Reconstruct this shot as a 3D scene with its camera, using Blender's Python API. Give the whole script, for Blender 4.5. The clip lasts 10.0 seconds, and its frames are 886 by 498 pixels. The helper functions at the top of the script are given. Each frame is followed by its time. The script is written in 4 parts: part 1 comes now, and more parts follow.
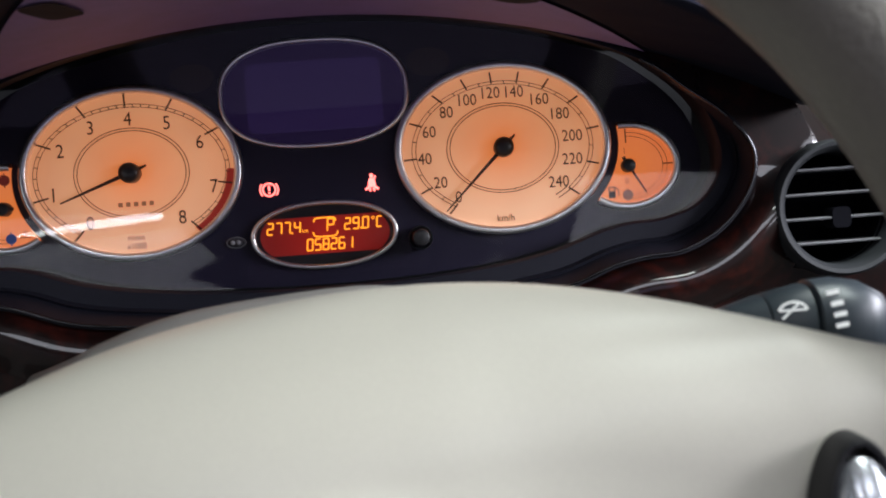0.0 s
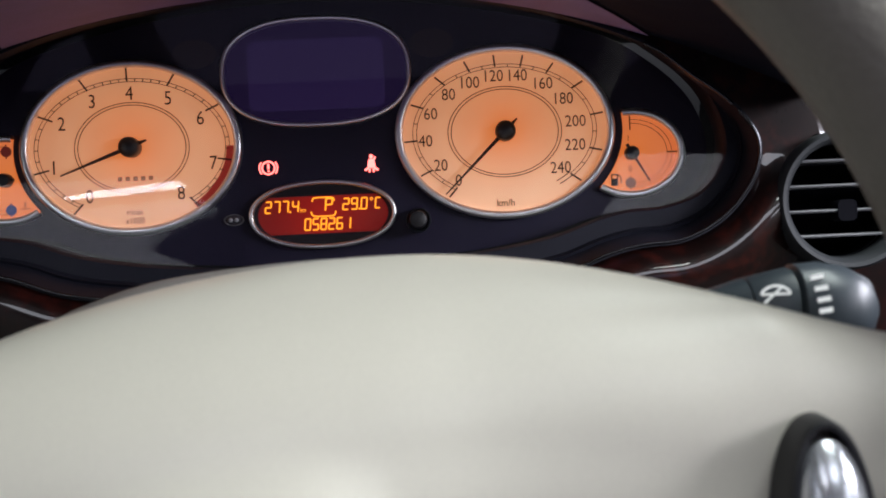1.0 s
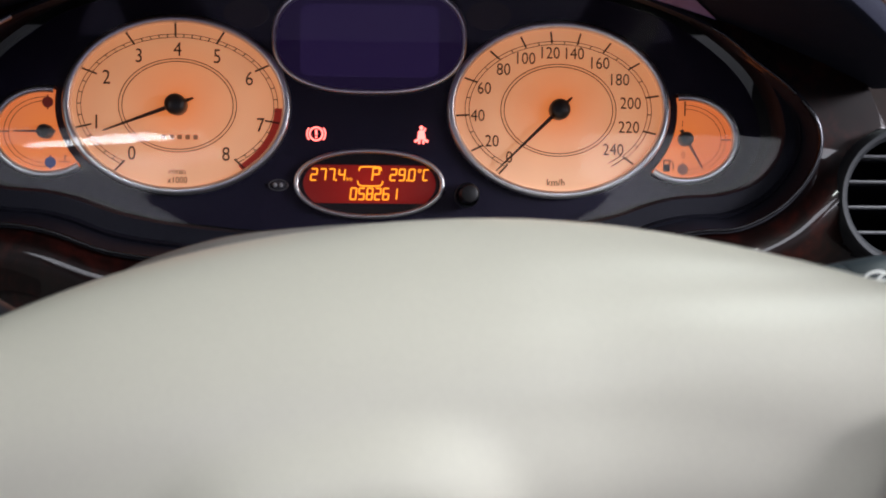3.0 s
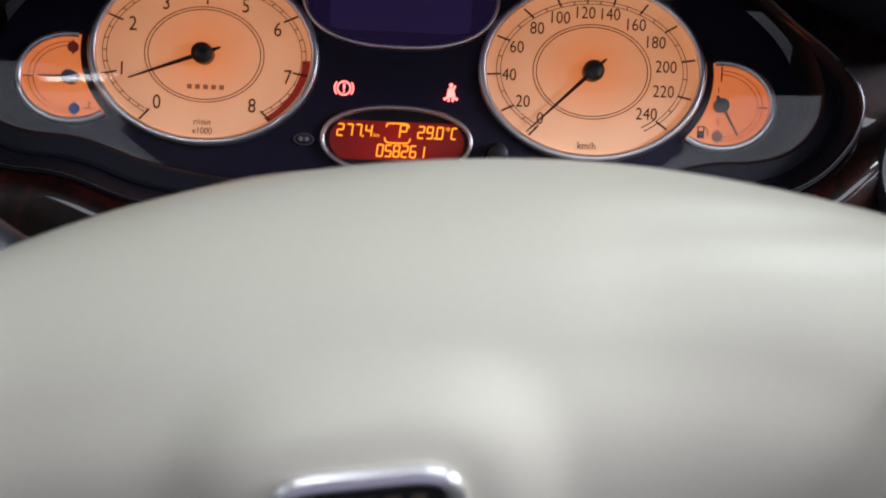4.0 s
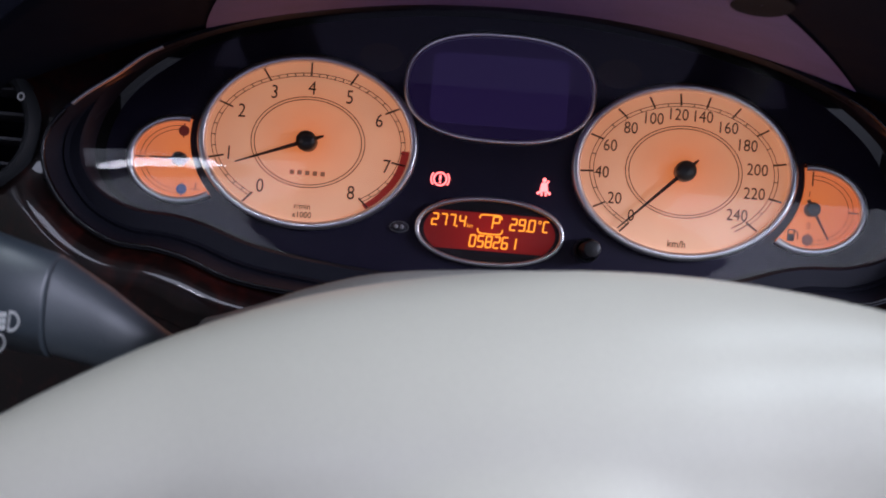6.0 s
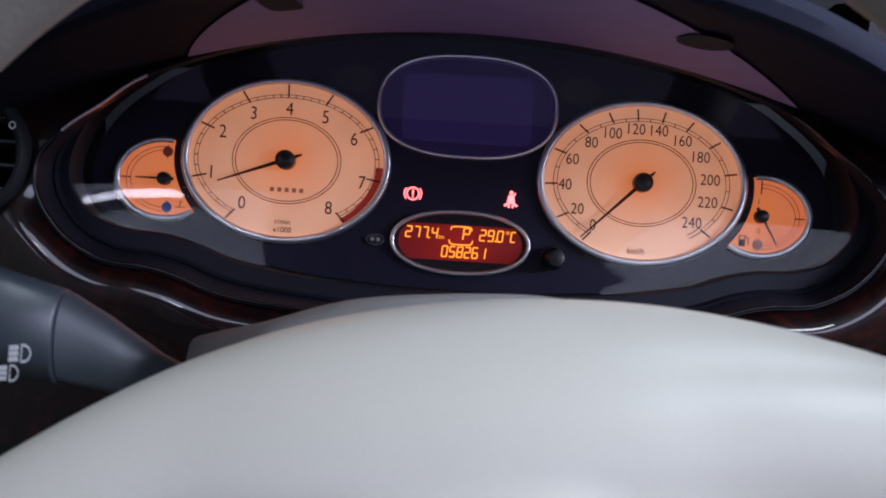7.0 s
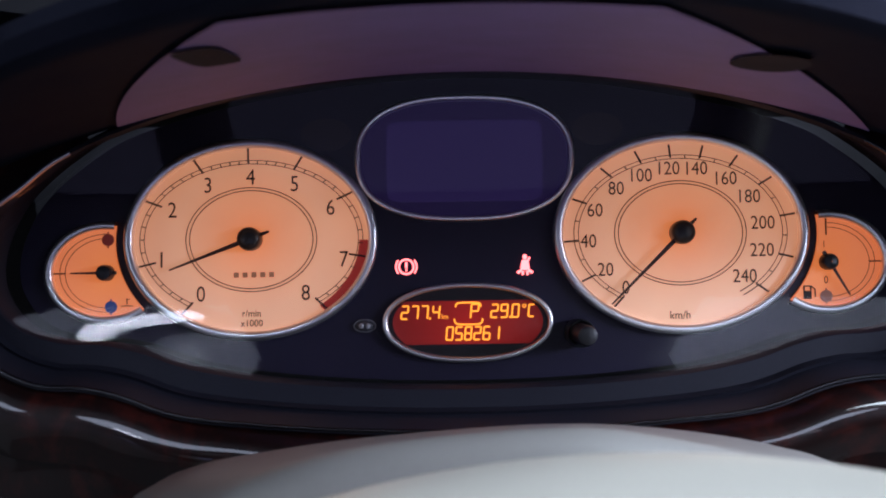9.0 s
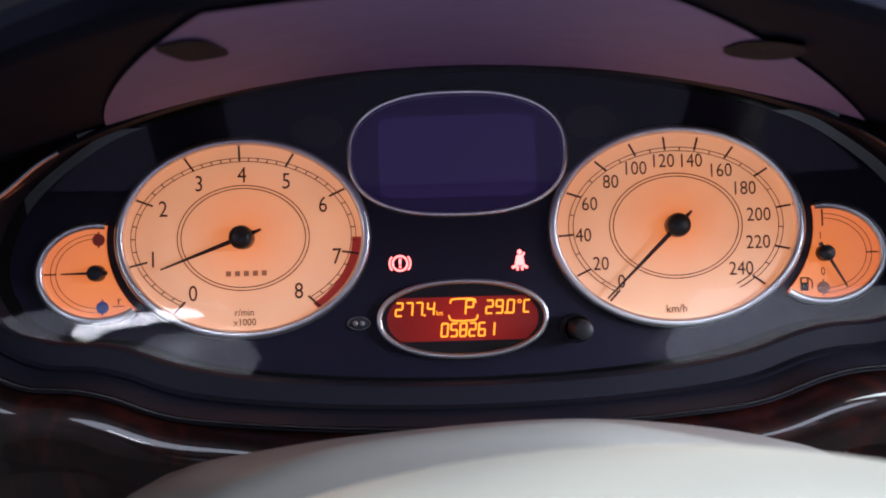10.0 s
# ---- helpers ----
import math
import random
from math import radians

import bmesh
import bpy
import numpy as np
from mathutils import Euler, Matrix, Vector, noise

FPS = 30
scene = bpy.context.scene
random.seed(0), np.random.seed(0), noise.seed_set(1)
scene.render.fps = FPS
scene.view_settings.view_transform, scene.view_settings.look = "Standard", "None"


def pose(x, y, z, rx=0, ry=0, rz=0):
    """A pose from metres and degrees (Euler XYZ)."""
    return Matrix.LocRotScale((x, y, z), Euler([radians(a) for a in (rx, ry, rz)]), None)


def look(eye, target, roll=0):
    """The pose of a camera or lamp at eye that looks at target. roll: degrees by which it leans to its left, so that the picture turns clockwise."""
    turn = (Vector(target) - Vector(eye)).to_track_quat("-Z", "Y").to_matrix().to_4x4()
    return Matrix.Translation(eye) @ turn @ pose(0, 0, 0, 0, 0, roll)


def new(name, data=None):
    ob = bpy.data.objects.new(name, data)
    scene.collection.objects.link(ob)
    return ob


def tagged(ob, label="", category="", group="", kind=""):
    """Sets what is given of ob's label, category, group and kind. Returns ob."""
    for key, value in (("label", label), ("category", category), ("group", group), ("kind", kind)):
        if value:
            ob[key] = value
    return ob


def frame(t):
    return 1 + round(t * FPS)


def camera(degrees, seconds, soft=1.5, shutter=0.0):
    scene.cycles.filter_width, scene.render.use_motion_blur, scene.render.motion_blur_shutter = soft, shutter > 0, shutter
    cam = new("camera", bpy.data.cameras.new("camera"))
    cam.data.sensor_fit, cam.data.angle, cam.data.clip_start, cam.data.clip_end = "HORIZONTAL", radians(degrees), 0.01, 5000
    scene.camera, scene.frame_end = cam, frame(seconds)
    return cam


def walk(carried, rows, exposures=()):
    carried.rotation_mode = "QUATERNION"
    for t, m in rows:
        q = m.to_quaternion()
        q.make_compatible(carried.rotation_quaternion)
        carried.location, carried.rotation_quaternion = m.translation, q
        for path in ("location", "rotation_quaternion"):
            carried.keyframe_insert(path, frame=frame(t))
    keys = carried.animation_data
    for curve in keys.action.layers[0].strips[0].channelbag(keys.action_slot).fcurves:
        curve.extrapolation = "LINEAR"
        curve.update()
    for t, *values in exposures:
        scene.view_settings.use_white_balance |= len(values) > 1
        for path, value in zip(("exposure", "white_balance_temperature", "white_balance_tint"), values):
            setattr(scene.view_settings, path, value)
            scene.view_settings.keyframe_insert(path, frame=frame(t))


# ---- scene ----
cam = camera(50.0, 10.0, soft=1.9, shutter=0.5)
# focused on the dials: the wheel close to the eye is soft
cam.data.dof.use_dof, cam.data.dof.focus_distance, cam.data.dof.aperture_fstop = True, 0.46, 16.0

# The cluster's own frame: x to the driver's right, z up its face, y away from the driver.
# TILT leans that frame back and lifts it to its height over the car's floor.
TILT = pose(0, 0, 0.62, -18, 0, 0)

# seconds, eye x, y, z, yaw, pitch, roll
PATH = [
    (0.0, 0.0390, -0.4887, -0.0464, -2.46, -0.39, -4.21),
    (0.5, 0.0537, -0.4865, -0.0513, -1.32, -0.77, -3.57),
    (1.0, 0.0540, -0.4846, -0.0544, -0.76, -0.45, -2.59),
    (1.5, 0.0478, -0.4839, -0.0577, -0.95, -0.07, -1.82),
    (2.0, 0.0392, -0.4821, -0.0607, -1.29, 0.08, -0.94),
    (2.5, 0.0288, -0.4797, -0.0619, -1.84, -0.23, -0.16),
    (2.7, 0.0252, -0.4785, -0.0616, -1.95, -0.52, 0.07),
    (3.8, 0.0188, -0.4687, -0.0678, -1.07, -2.07, 2.05),
    (4.0, 0.0170, -0.4680, -0.0726, -1.02, -2.09, 2.42),
    (4.5, 0.0102, -0.4682, -0.0818, -1.28, -2.50, 3.28),
    (5.0, 0.0058, -0.4670, -0.0842, -3.52, -0.67, 3.37),
    (5.3, 0.0030, -0.4672, -0.0913, -4.58, 1.71, 3.51),
    (5.5, -0.0016, -0.4679, -0.0844, -0.88, 2.10, 4.04),
    (5.7, -0.0066, -0.4703, -0.0744, 2.13, 2.14, 4.87),
    (6.8, -0.0057, -0.5022, -0.0519, 0.35, 0.82, 4.06),
    (7.0, -0.0059, -0.5057, -0.0498, 0.29, 0.93, 3.68),
    (7.5, -0.0075, -0.5049, -0.0494, 0.46, 1.09, 2.47),
    (8.0, -0.0072, -0.4806, -0.0514, 1.06, 1.25, 1.23),
    (8.5, -0.0094, -0.4427, -0.0339, 0.97, 1.27, -0.01),
    (8.7, -0.0083, -0.4301, -0.0291, 0.70, 2.21, -0.20),
    (9.0, -0.0070, -0.4194, -0.0237, 0.41, 2.49, -0.89),
    (9.5, -0.0059, -0.4165, -0.0216, 0.15, 2.07, -1.40),
    (10.0, -0.0057, -0.4158, -0.0253, 0.23, 2.48, -1.61),
]

walk(cam, [(t, TILT @ Matrix.Translation((x, y, z)) @ pose(0, 0, 0, 0, 0, yaw) @ pose(0, 0, 0, 90 + pitch, 0, 0) @ pose(0, 0, 0, 0, 0, roll))
           for t, x, y, z, yaw, pitch, roll in PATH],
     ((0, 0.0, 6150, 15), (2.7, 0.0, 6200, 16), (3.8, -0.05, 6100, 16), (4.5, -0.08, 5950, 15), (5.5, -0.10, 5750, 21), (6.8, -0.15, 5450, 23), (7.5, -0.15, 5450, 23), (8.0, -0.1, 5700, 17), (8.5, -0.08, 5900, 13), (9.0, 0.04, 5350, 19), (9.5, 0.14, 5500, 18), (10, 0.26, 5650, 18)))

# ---- world and light ----
world = bpy.data.worlds.new("world")
scene.world = world
world.use_nodes = True
world.node_tree.nodes["Background"].inputs[0].default_value = (0.55, 0.6, 0.8, 1)
world.node_tree.nodes["Background"].inputs[1].default_value = 0.05


def area_lamp(name, eye, target, sx, sy, power, colour):
    data = bpy.data.lights.new(name, "AREA")
    data.shape, data.size, data.size_y = "RECTANGLE", sx, sy
    data.energy, data.color = power, colour
    ob = new(name, data)
    ob.matrix_world = look(eye, target)
    return ob


# daylight through the side windows and the windscreen
area_lamp("window_light", (0.74, -0.29, 0.86), (0.0, -0.29, 0.64), 0.55, 0.14, 9.2, (0.98, 0.98, 1.0))
area_lamp("door_light", (-0.74, -0.50, 0.98), (0.0, -0.40, 0.80), 1.2, 0.36, 0.12, (0.92, 0.97, 1.0))
area_lamp("windscreen_light", (0.30, -0.19, 1.20), (0.12, -0.24, 0.50), 0.5, 0.22, 5.2, (0.91, 1.0, 0.89))
# added roof fills, unseen: placed for the grey wedges in the cover
area_lamp("roof_fill_light", (-0.30, -0.91, 1.27), (-0.30, -0.91, 0.5), 0.28, 0.42, 1.0, (0.94, 0.97, 1.0))
area_lamp("roof_fill_light", (0.33, -0.91, 1.27), (0.33, -0.91, 0.5), 0.38, 0.42, 1.75, (0.94, 0.97, 1.0))
# added side strips, unseen: highlights for the rings, beads and wood
area_lamp("side_fill_light", (0.74, -0.88, 0.95), (0.0, -0.6, 0.75), 0.34, 0.14, 0.6, (0.95, 0.97, 1.0))
area_lamp("side_fill_light", (-0.74, -1.0, 0.92), (0.0, -1.0, 0.80), 0.5, 0.10, 0.4, (0.95, 0.97, 1.0))
# added violet fill from behind, unseen: tints the panel, hood and rings
area_lamp("rear_violet_fill", (0.0, -1.845, 0.78), (0.0, 0.0, 0.78), 1.40, 0.72, 1.05, (0.76, 0.70, 1.0))


# ---- materials ----
def material(name, colour, rough=0.5, metal=0.0, grain=0.0, scale=300.0, bump=0.0, spread=0.15, coat=0.0, gloss=0.5, emit=None, power=0.0):
    """A surface with fine and broad variation of its colour, and relief."""
    m = bpy.data.materials.new(name)
    m.use_nodes = True
    nt = m.node_tree
    b = nt.nodes["Principled BSDF"]
    b.inputs["Base Color"].default_value = (*colour, 1)
    b.inputs["Roughness"].default_value, b.inputs["Metallic"].default_value = rough, metal
    b.inputs["Coat Weight"].default_value, b.inputs["Specular IOR Level"].default_value = coat, gloss
    b.inputs["Coat Roughness"].default_value = 0.04
    co = nt.nodes.new("ShaderNodeTexCoord")
    if grain or bump:
        fine = nt.nodes.new("ShaderNodeTexNoise")
        fine.inputs["Scale"].default_value, fine.inputs["Detail"].default_value = scale, 6
        nt.links.new(co.outputs["Object"], fine.inputs["Vector"])
        broad = nt.nodes.new("ShaderNodeTexNoise")
        broad.inputs["Scale"].default_value, broad.inputs["Detail"].default_value = scale / 25, 3
        nt.links.new(co.outputs["Object"], broad.inputs["Vector"])
        both = nt.nodes.new("ShaderNodeMath")
        both.operation = "ADD"
        nt.links.new(fine.outputs["Fac"], both.inputs[0])
        nt.links.new(broad.outputs["Fac"], both.inputs[1])
        if grain:
            ramp = nt.nodes.new("ShaderNodeValToRGB")
            ramp.color_ramp.elements[0].position, ramp.color_ramp.elements[1].position = 0.35, 0.75
            half = nt.nodes.new("ShaderNodeMath")
            half.operation, half.inputs[1].default_value = "MULTIPLY", 0.5
            nt.links.new(both.outputs[0], half.inputs[0])
            nt.links.new(half.outputs[0], ramp.inputs[0])
            ramp.color_ramp.elements[0].color = (*[c * (1 - grain) for c in colour], 1)
            ramp.color_ramp.elements[1].color = (*[min(1, c * (1 + grain)) for c in colour], 1)
            nt.links.new(ramp.outputs[0], b.inputs["Base Color"])
            rr = nt.nodes.new("ShaderNodeMapRange")
            rr.inputs["To Min"].default_value, rr.inputs["To Max"].default_value = rough * (1 - spread), min(1, rough * (1 + spread))
            nt.links.new(broad.outputs["Fac"], rr.inputs["Value"])
            nt.links.new(rr.outputs[0], b.inputs["Roughness"])
        if bump:
            bp = nt.nodes.new("ShaderNodeBump")
            bp.inputs["Strength"].default_value, bp.inputs["Distance"].default_value = bump, 0.0006
            nt.links.new(fine.outputs["Fac"], bp.inputs["Height"])
            nt.links.new(bp.outputs[0], b.inputs["Normal"])
    if emit:
        b.inputs["Emission Color"].default_value = (*emit, 1)
        b.inputs["Emission Strength"].default_value = power
    return m


def backlit(name, near, far, power, reach, print_=(0.72, 0.55, 0.38)):
    """A translucent dial sheet lit from behind, most strongly round its spindle."""
    m = material(name, print_, 0.45, 0, 0.05, 900)
    nt = m.node_tree
    b = nt.nodes["Principled BSDF"]
    co = nt.nodes.new("ShaderNodeTexCoord")
    ln = nt.nodes.new("ShaderNodeVectorMath")
    ln.operation = "LENGTH"
    nt.links.new(co.outputs["Object"], ln.inputs[0])
    mr = nt.nodes.new("ShaderNodeMapRange")
    mr.inputs["From Max"].default_value = reach
    nt.links.new(ln.outputs["Value"], mr.inputs["Value"])
    ramp = nt.nodes.new("ShaderNodeValToRGB")
    ramp.color_ramp.elements[0].color = (*near, 1)
    ramp.color_ramp.elements[1].color = (far[0] * 0.95, far[1] * 0.84, far[2] * 0.72, 1)      # emission a little dimmer and more orange at the rim
    ramp.color_ramp.elements.new(0.72).color = (*far, 1)
    e = ramp.color_ramp.elements.new(0.32)
    e.color = (*[0.42 * p + 0.58 * q for p, q in zip(near, far)], 1)
    nt.links.new(mr.outputs[0], ramp.inputs[0])
    ns = nt.nodes.new("ShaderNodeTexNoise")
    ns.inputs["Scale"].default_value = 40
    nt.links.new(co.outputs["Object"], ns.inputs["Vector"])
    mr2 = nt.nodes.new("ShaderNodeMapRange")
    mr2.inputs["To Min"].default_value, mr2.inputs["To Max"].default_value = power * 0.85, power * 1.15
    nt.links.new(ns.outputs["Fac"], mr2.inputs["Value"])
    nt.links.new(ramp.outputs[0], b.inputs["Emission Color"])
    nt.links.new(mr2.outputs[0], b.inputs["Emission Strength"])
    return m


def burl_wood():
    m = material("burl_wood", (0.06, 0.018, 0.008), 0.35, coat=1.0, gloss=0.2)
    nt = m.node_tree
    b = nt.nodes["Principled BSDF"]
    b.inputs["Coat Roughness"].default_value, b.inputs["Coat IOR"].default_value = 0.015, 1.6
    co = nt.nodes.new("ShaderNodeTexCoord")
    warp = nt.nodes.new("ShaderNodeTexNoise")
    warp.inputs["Scale"].default_value, warp.inputs["Detail"].default_value, warp.inputs["Distortion"].default_value = 22, 8, 2.5
    nt.links.new(co.outputs["Object"], warp.inputs["Vector"])
    fine = nt.nodes.new("ShaderNodeTexNoise")
    fine.inputs["Scale"].default_value, fine.inputs["Detail"].default_value = 260, 5
    nt.links.new(co.outputs["Object"], fine.inputs["Vector"])
    mix = nt.nodes.new("ShaderNodeMath")
    mix.operation, mix.inputs[1].default_value = "MULTIPLY_ADD", 0.35
    nt.links.new(fine.outputs["Fac"], mix.inputs[0])
    nt.links.new(warp.outputs["Fac"], mix.inputs[2])
    ramp = nt.nodes.new("ShaderNodeValToRGB")
    els = ramp.color_ramp.elements
    els[0].position, els[0].color = 0.45, (0.004, 0.0015, 0.0012, 1)
    els[1].position, els[1].color = 0.95, (0.040, 0.0065, 0.004, 1)
    e = els.new(0.68)
    e.color = (0.008, 0.0022, 0.0018, 1)
    nt.links.new(mix.outputs[0], ramp.inputs[0])
    nt.links.new(ramp.outputs[0], b.inputs["Base Color"])
    return m


def clear_glass(name, ior, rough):
    m = bpy.data.materials.new(name)
    m.use_nodes = True
    nt = m.node_tree
    nt.nodes.remove(nt.nodes["Principled BSDF"])
    tr, gl, mx, fr = (nt.nodes.new(k) for k in ("ShaderNodeBsdfTransparent", "ShaderNodeBsdfGlossy", "ShaderNodeMixShader", "ShaderNodeFresnel"))
    fr.inputs["IOR"].default_value = ior
    gl.inputs["Roughness"].default_value = rough
    nt.links.new(fr.outputs[0], mx.inputs[0])
    nt.links.new(tr.outputs[0], mx.inputs[1])
    nt.links.new(gl.outputs[0], mx.inputs[2])
    nt.links.new(mx.outputs[0], nt.nodes["Material Output"].inputs["Surface"])
    return m


M_PANEL = material("black_panel", (0.013, 0.011, 0.029), 0.45, 0, 0.15, 700, gloss=0.25)
M_BLANK = material("blank_window", (0.030, 0.024, 0.034), 0.5, 0, 0.1, 900, gloss=0.25)
M_BEZEL = material("black_soft_plastic", (0.012, 0.0125, 0.020), 0.55, 0, 0.15, 900, 0.12, gloss=0.2)
M_HOOD = material("hood_black", (0.014, 0.015, 0.026), 0.75, 0, 0.2, 1200, 0.3, gloss=0.05)
# brown felt, with the violet haze under the hood put into its colour
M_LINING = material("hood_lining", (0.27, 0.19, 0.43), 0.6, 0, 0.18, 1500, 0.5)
M_EYELET = material("recess_black", (0.006, 0.006, 0.010), 0.9, 0, 0.1, 900)
M_CHROME = material("chrome", (0.97, 0.97, 0.98), 0.30, 1.0, 0.03, 900)
M_FACE = backlit("dial_face", (1.0, 0.20, 0.004), (0.80, 0.325, 0.130), 0.61, 0.046)
M_SMALL = backlit("small_dial_face", (1.0, 0.22, 0.02), (0.92, 0.21, 0.050), 0.60, 0.024, (0.58, 0.31, 0.13))
M_INK = material("dial_ink", (0.02, 0.012, 0.01), 0.6, 0, 0.2, 900)
M_FADED = material("faded_print", (0.30, 0.17, 0.10), 0.6, 0, 0.2, 900, emit=(0.5, 0.18, 0.07), power=0.25)
M_RED = material("redline", (0.25, 0.02, 0.015), 0.5, 0, 0.1, 900, emit=(0.4, 0.03, 0.015), power=0.35)
M_NEEDLE = material("needle_black", (0.028, 0.009, 0.007), 0.4, 0, 0.1, 900)
M_CAP = material("spindle_cap", (0.015, 0.018, 0.02), 0.3, 0, 0.15, 900)
M_DOTR = material("dot_red", (0.12, 0.02, 0.02), 0.5, 0, 0.1, 900, emit=(0.2, 0.02, 0.01), power=0.3)
M_DOTB = material("dot_blue", (0.03, 0.05, 0.16), 0.5, 0, 0.1, 900, emit=(0.03, 0.06, 0.2), power=0.3)
M_DOTG = material("dot_grey", (0.16, 0.07, 0.05), 0.5, 0, 0.1, 900, emit=(0.25, 0.1, 0.06), power=0.4)
# message screen and mask emit faint violet in place of the haze over them
M_SCREEN = material("violet_haze_screen", (0.008, 0.008, 0.016), 0.3, emit=(0.34, 0.17, 0.85), power=0.036)
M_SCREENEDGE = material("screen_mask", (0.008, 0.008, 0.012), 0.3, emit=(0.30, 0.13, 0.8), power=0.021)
M_TRIPEDGE = material("trip_mask", (0.006, 0.004, 0.006), 0.35)
M_REDLCD = backlit("red_lcd", (0.62, 0.012, 0.004), (0.26, 0.005, 0.002), 0.46, 0.040, (0.05, 0.006, 0.004))
M_DIGIT = material("amber_segment", (0.3, 0.12, 0.02), 0.4, 0, 0.05, 300, emit=(1.0, 0.32, 0.012), power=1.7)
M_WARN = material("red_telltale", (0.3, 0.02, 0.02), 0.4, 0, 0.05, 300, emit=(1.0, 0.16, 0.13), power=4.0)
M_WOOD = burl_wood()
M_GLASS = clear_glass("clear_cover", 1.33, 0.02)
M_PANE = clear_glass("window_glass", 1.45, 0.3)
M_VENT = material("vent_black", (0.022, 0.024, 0.027), 0.6, 0, 0.15, 900, 0.1, gloss=0.25)
M_VENTIN = material("vent_inner", (0.005, 0.005, 0.007), 0.8, 0, 0.2, 900, gloss=0.03)
M_SLAT = material("vent_slat", (0.14, 0.14, 0.15), 0.3, 0, 0.15, 900)
M_CREAM = material("cream_plastic", (0.64, 0.61, 0.52), 0.38, 0, 0.03, 700, 0.04)
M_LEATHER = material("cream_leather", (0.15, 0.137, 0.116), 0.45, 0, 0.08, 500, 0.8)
M_STALK = material("stalk_plastic", (0.027, 0.035, 0.043), 0.38, 0, 0.1, 900, 0.1)
M_WHITE = material("white_print", (0.75, 0.76, 0.74), 0.6, 0, 0.05, 900)
M_SILVER = material("silver_key", (0.55, 0.57, 0.60), 0.25, 0.8, 0.06, 700)
M_RUBBER = material("black_surround", (0.01, 0.01, 0.012), 0.45, 0, 0.15, 900)
M_LETTER = material("badge_letter", (0.24, 0.19, 0.14), 0.35, 0.6, 0.1, 900)
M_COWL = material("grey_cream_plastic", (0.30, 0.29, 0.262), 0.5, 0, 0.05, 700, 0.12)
M_DASH = material("dash_skin", (0.02, 0.02, 0.024), 0.6, 0, 0.2, 600, 0.6)


# ---- building helpers ----
def thing(name, label, category, group="", kind="", at=(0, 0, 0)):
    ob = new(name)
    ob.empty_display_size = 0.02
    ob.matrix_world = TILT @ Matrix.Translation(at)
    return tagged(ob, label, category, group, kind)


def part(name, bm, mat, parent, label="", at=(0, 0, 0), smooth=True):
    """One mesh under a thing; its mesh lies round at, in the parent's frame."""
    bmesh.ops.recalc_face_normals(bm, faces=bm.faces)
    me = bpy.data.meshes.new(name)
    bm.to_mesh(me)
    bm.free()
    me.materials.append(mat)
    if smooth:
        me.shade_smooth()
        me.set_sharp_from_angle(angle=radians(40))
    ob = new(name, me)
    ob.parent = parent
    ob.matrix_basis = Matrix.Translation(at)
    return tagged(ob, label) if label else ob


def loft(bm, loops, closed=True):
    """Skin between loops of equally many points."""
    rows = [[bm.verts.new(p) for p in loop] for loop in loops]
    n = len(rows[0])
    for a, b in zip(rows, rows[1:]):
        for i in range(n if closed else n - 1):
            j = (i + 1) % n
            bm.faces.new((a[i], a[j], b[j], b[i]))
    return rows


def oval(a, b, n=96, power=2.0, cx=0.0, cz=0.0, y=0.0):
    """A closed superellipse in the plane y."""
    pts = []
    for i in range(n):
        t = 2 * math.pi * i / n
        c, s = math.cos(t), math.sin(t)
        pts.append((cx + a * math.copysign(abs(c) ** (2 / power), c), y, cz + b * math.copysign(abs(s) ** (2 / power), s)))
    return pts


def offset(loop, d, dy=0.0, closed=True):
    """The loop moved outwards by d in its plane, and by dy in y. Loops run counter-clockwise."""
    n, out = len(loop), []
    for i, p in enumerate(loop):
        q, r = (loop[(i - 1) % n], loop[(i + 1) % n]) if closed else (loop[max(i - 1, 0)], loop[min(i + 1, n - 1)])
        tx, tz = r[0] - q[0], r[2] - q[2]
        k = math.hypot(tx, tz) or 1
        out.append((p[0] + d * tz / k, p[1] + dy, p[2] - d * tx / k))
    return out


def ring(bm, loop, width, height, closed=True):
    """A rounded hoop along a loop: width in the plane, height towards the driver."""
    prof = [(width / 2, 0.0)]
    prof += [(math.cos(radians(a)) * width / 2, -height + (1 - math.sin(radians(a))) * width * 0.34) for a in range(0, 181, 15)]
    prof += [(-width / 2, 0.0)]
    loft(bm, [offset(loop, d, dy, closed) for d, dy in prof], closed)


def plate(bm, loop, depth):
    """A flat sheet inside a loop with its edge going back by depth."""
    front = [bm.verts.new(p) for p in loop]
    back = [bm.verts.new((p[0], p[1] + depth, p[2])) for p in loop]
    bm.faces.new(front)
    n = len(front)
    for i in range(n):
        bm.faces.new((front[i], front[(i + 1) % n], back[(i + 1) % n], back[i]))


def bar(bm, a, b, width, y, depth=0.0003, taper=1.0):
    """A flat bar in the face from a to b (x, z)."""
    dx, dz = b[0] - a[0], b[1] - a[1]
    k = math.hypot(dx, dz)
    nx, nz = -dz / k * width / 2, dx / k * width / 2
    plate(bm, [(a[0] + nx, y, a[1] + nz), (a[0] - nx, y, a[1] - nz), (b[0] - nx * taper, y, b[1] - nz * taper), (b[0] + nx * taper, y, b[1] + nz * taper)], depth)


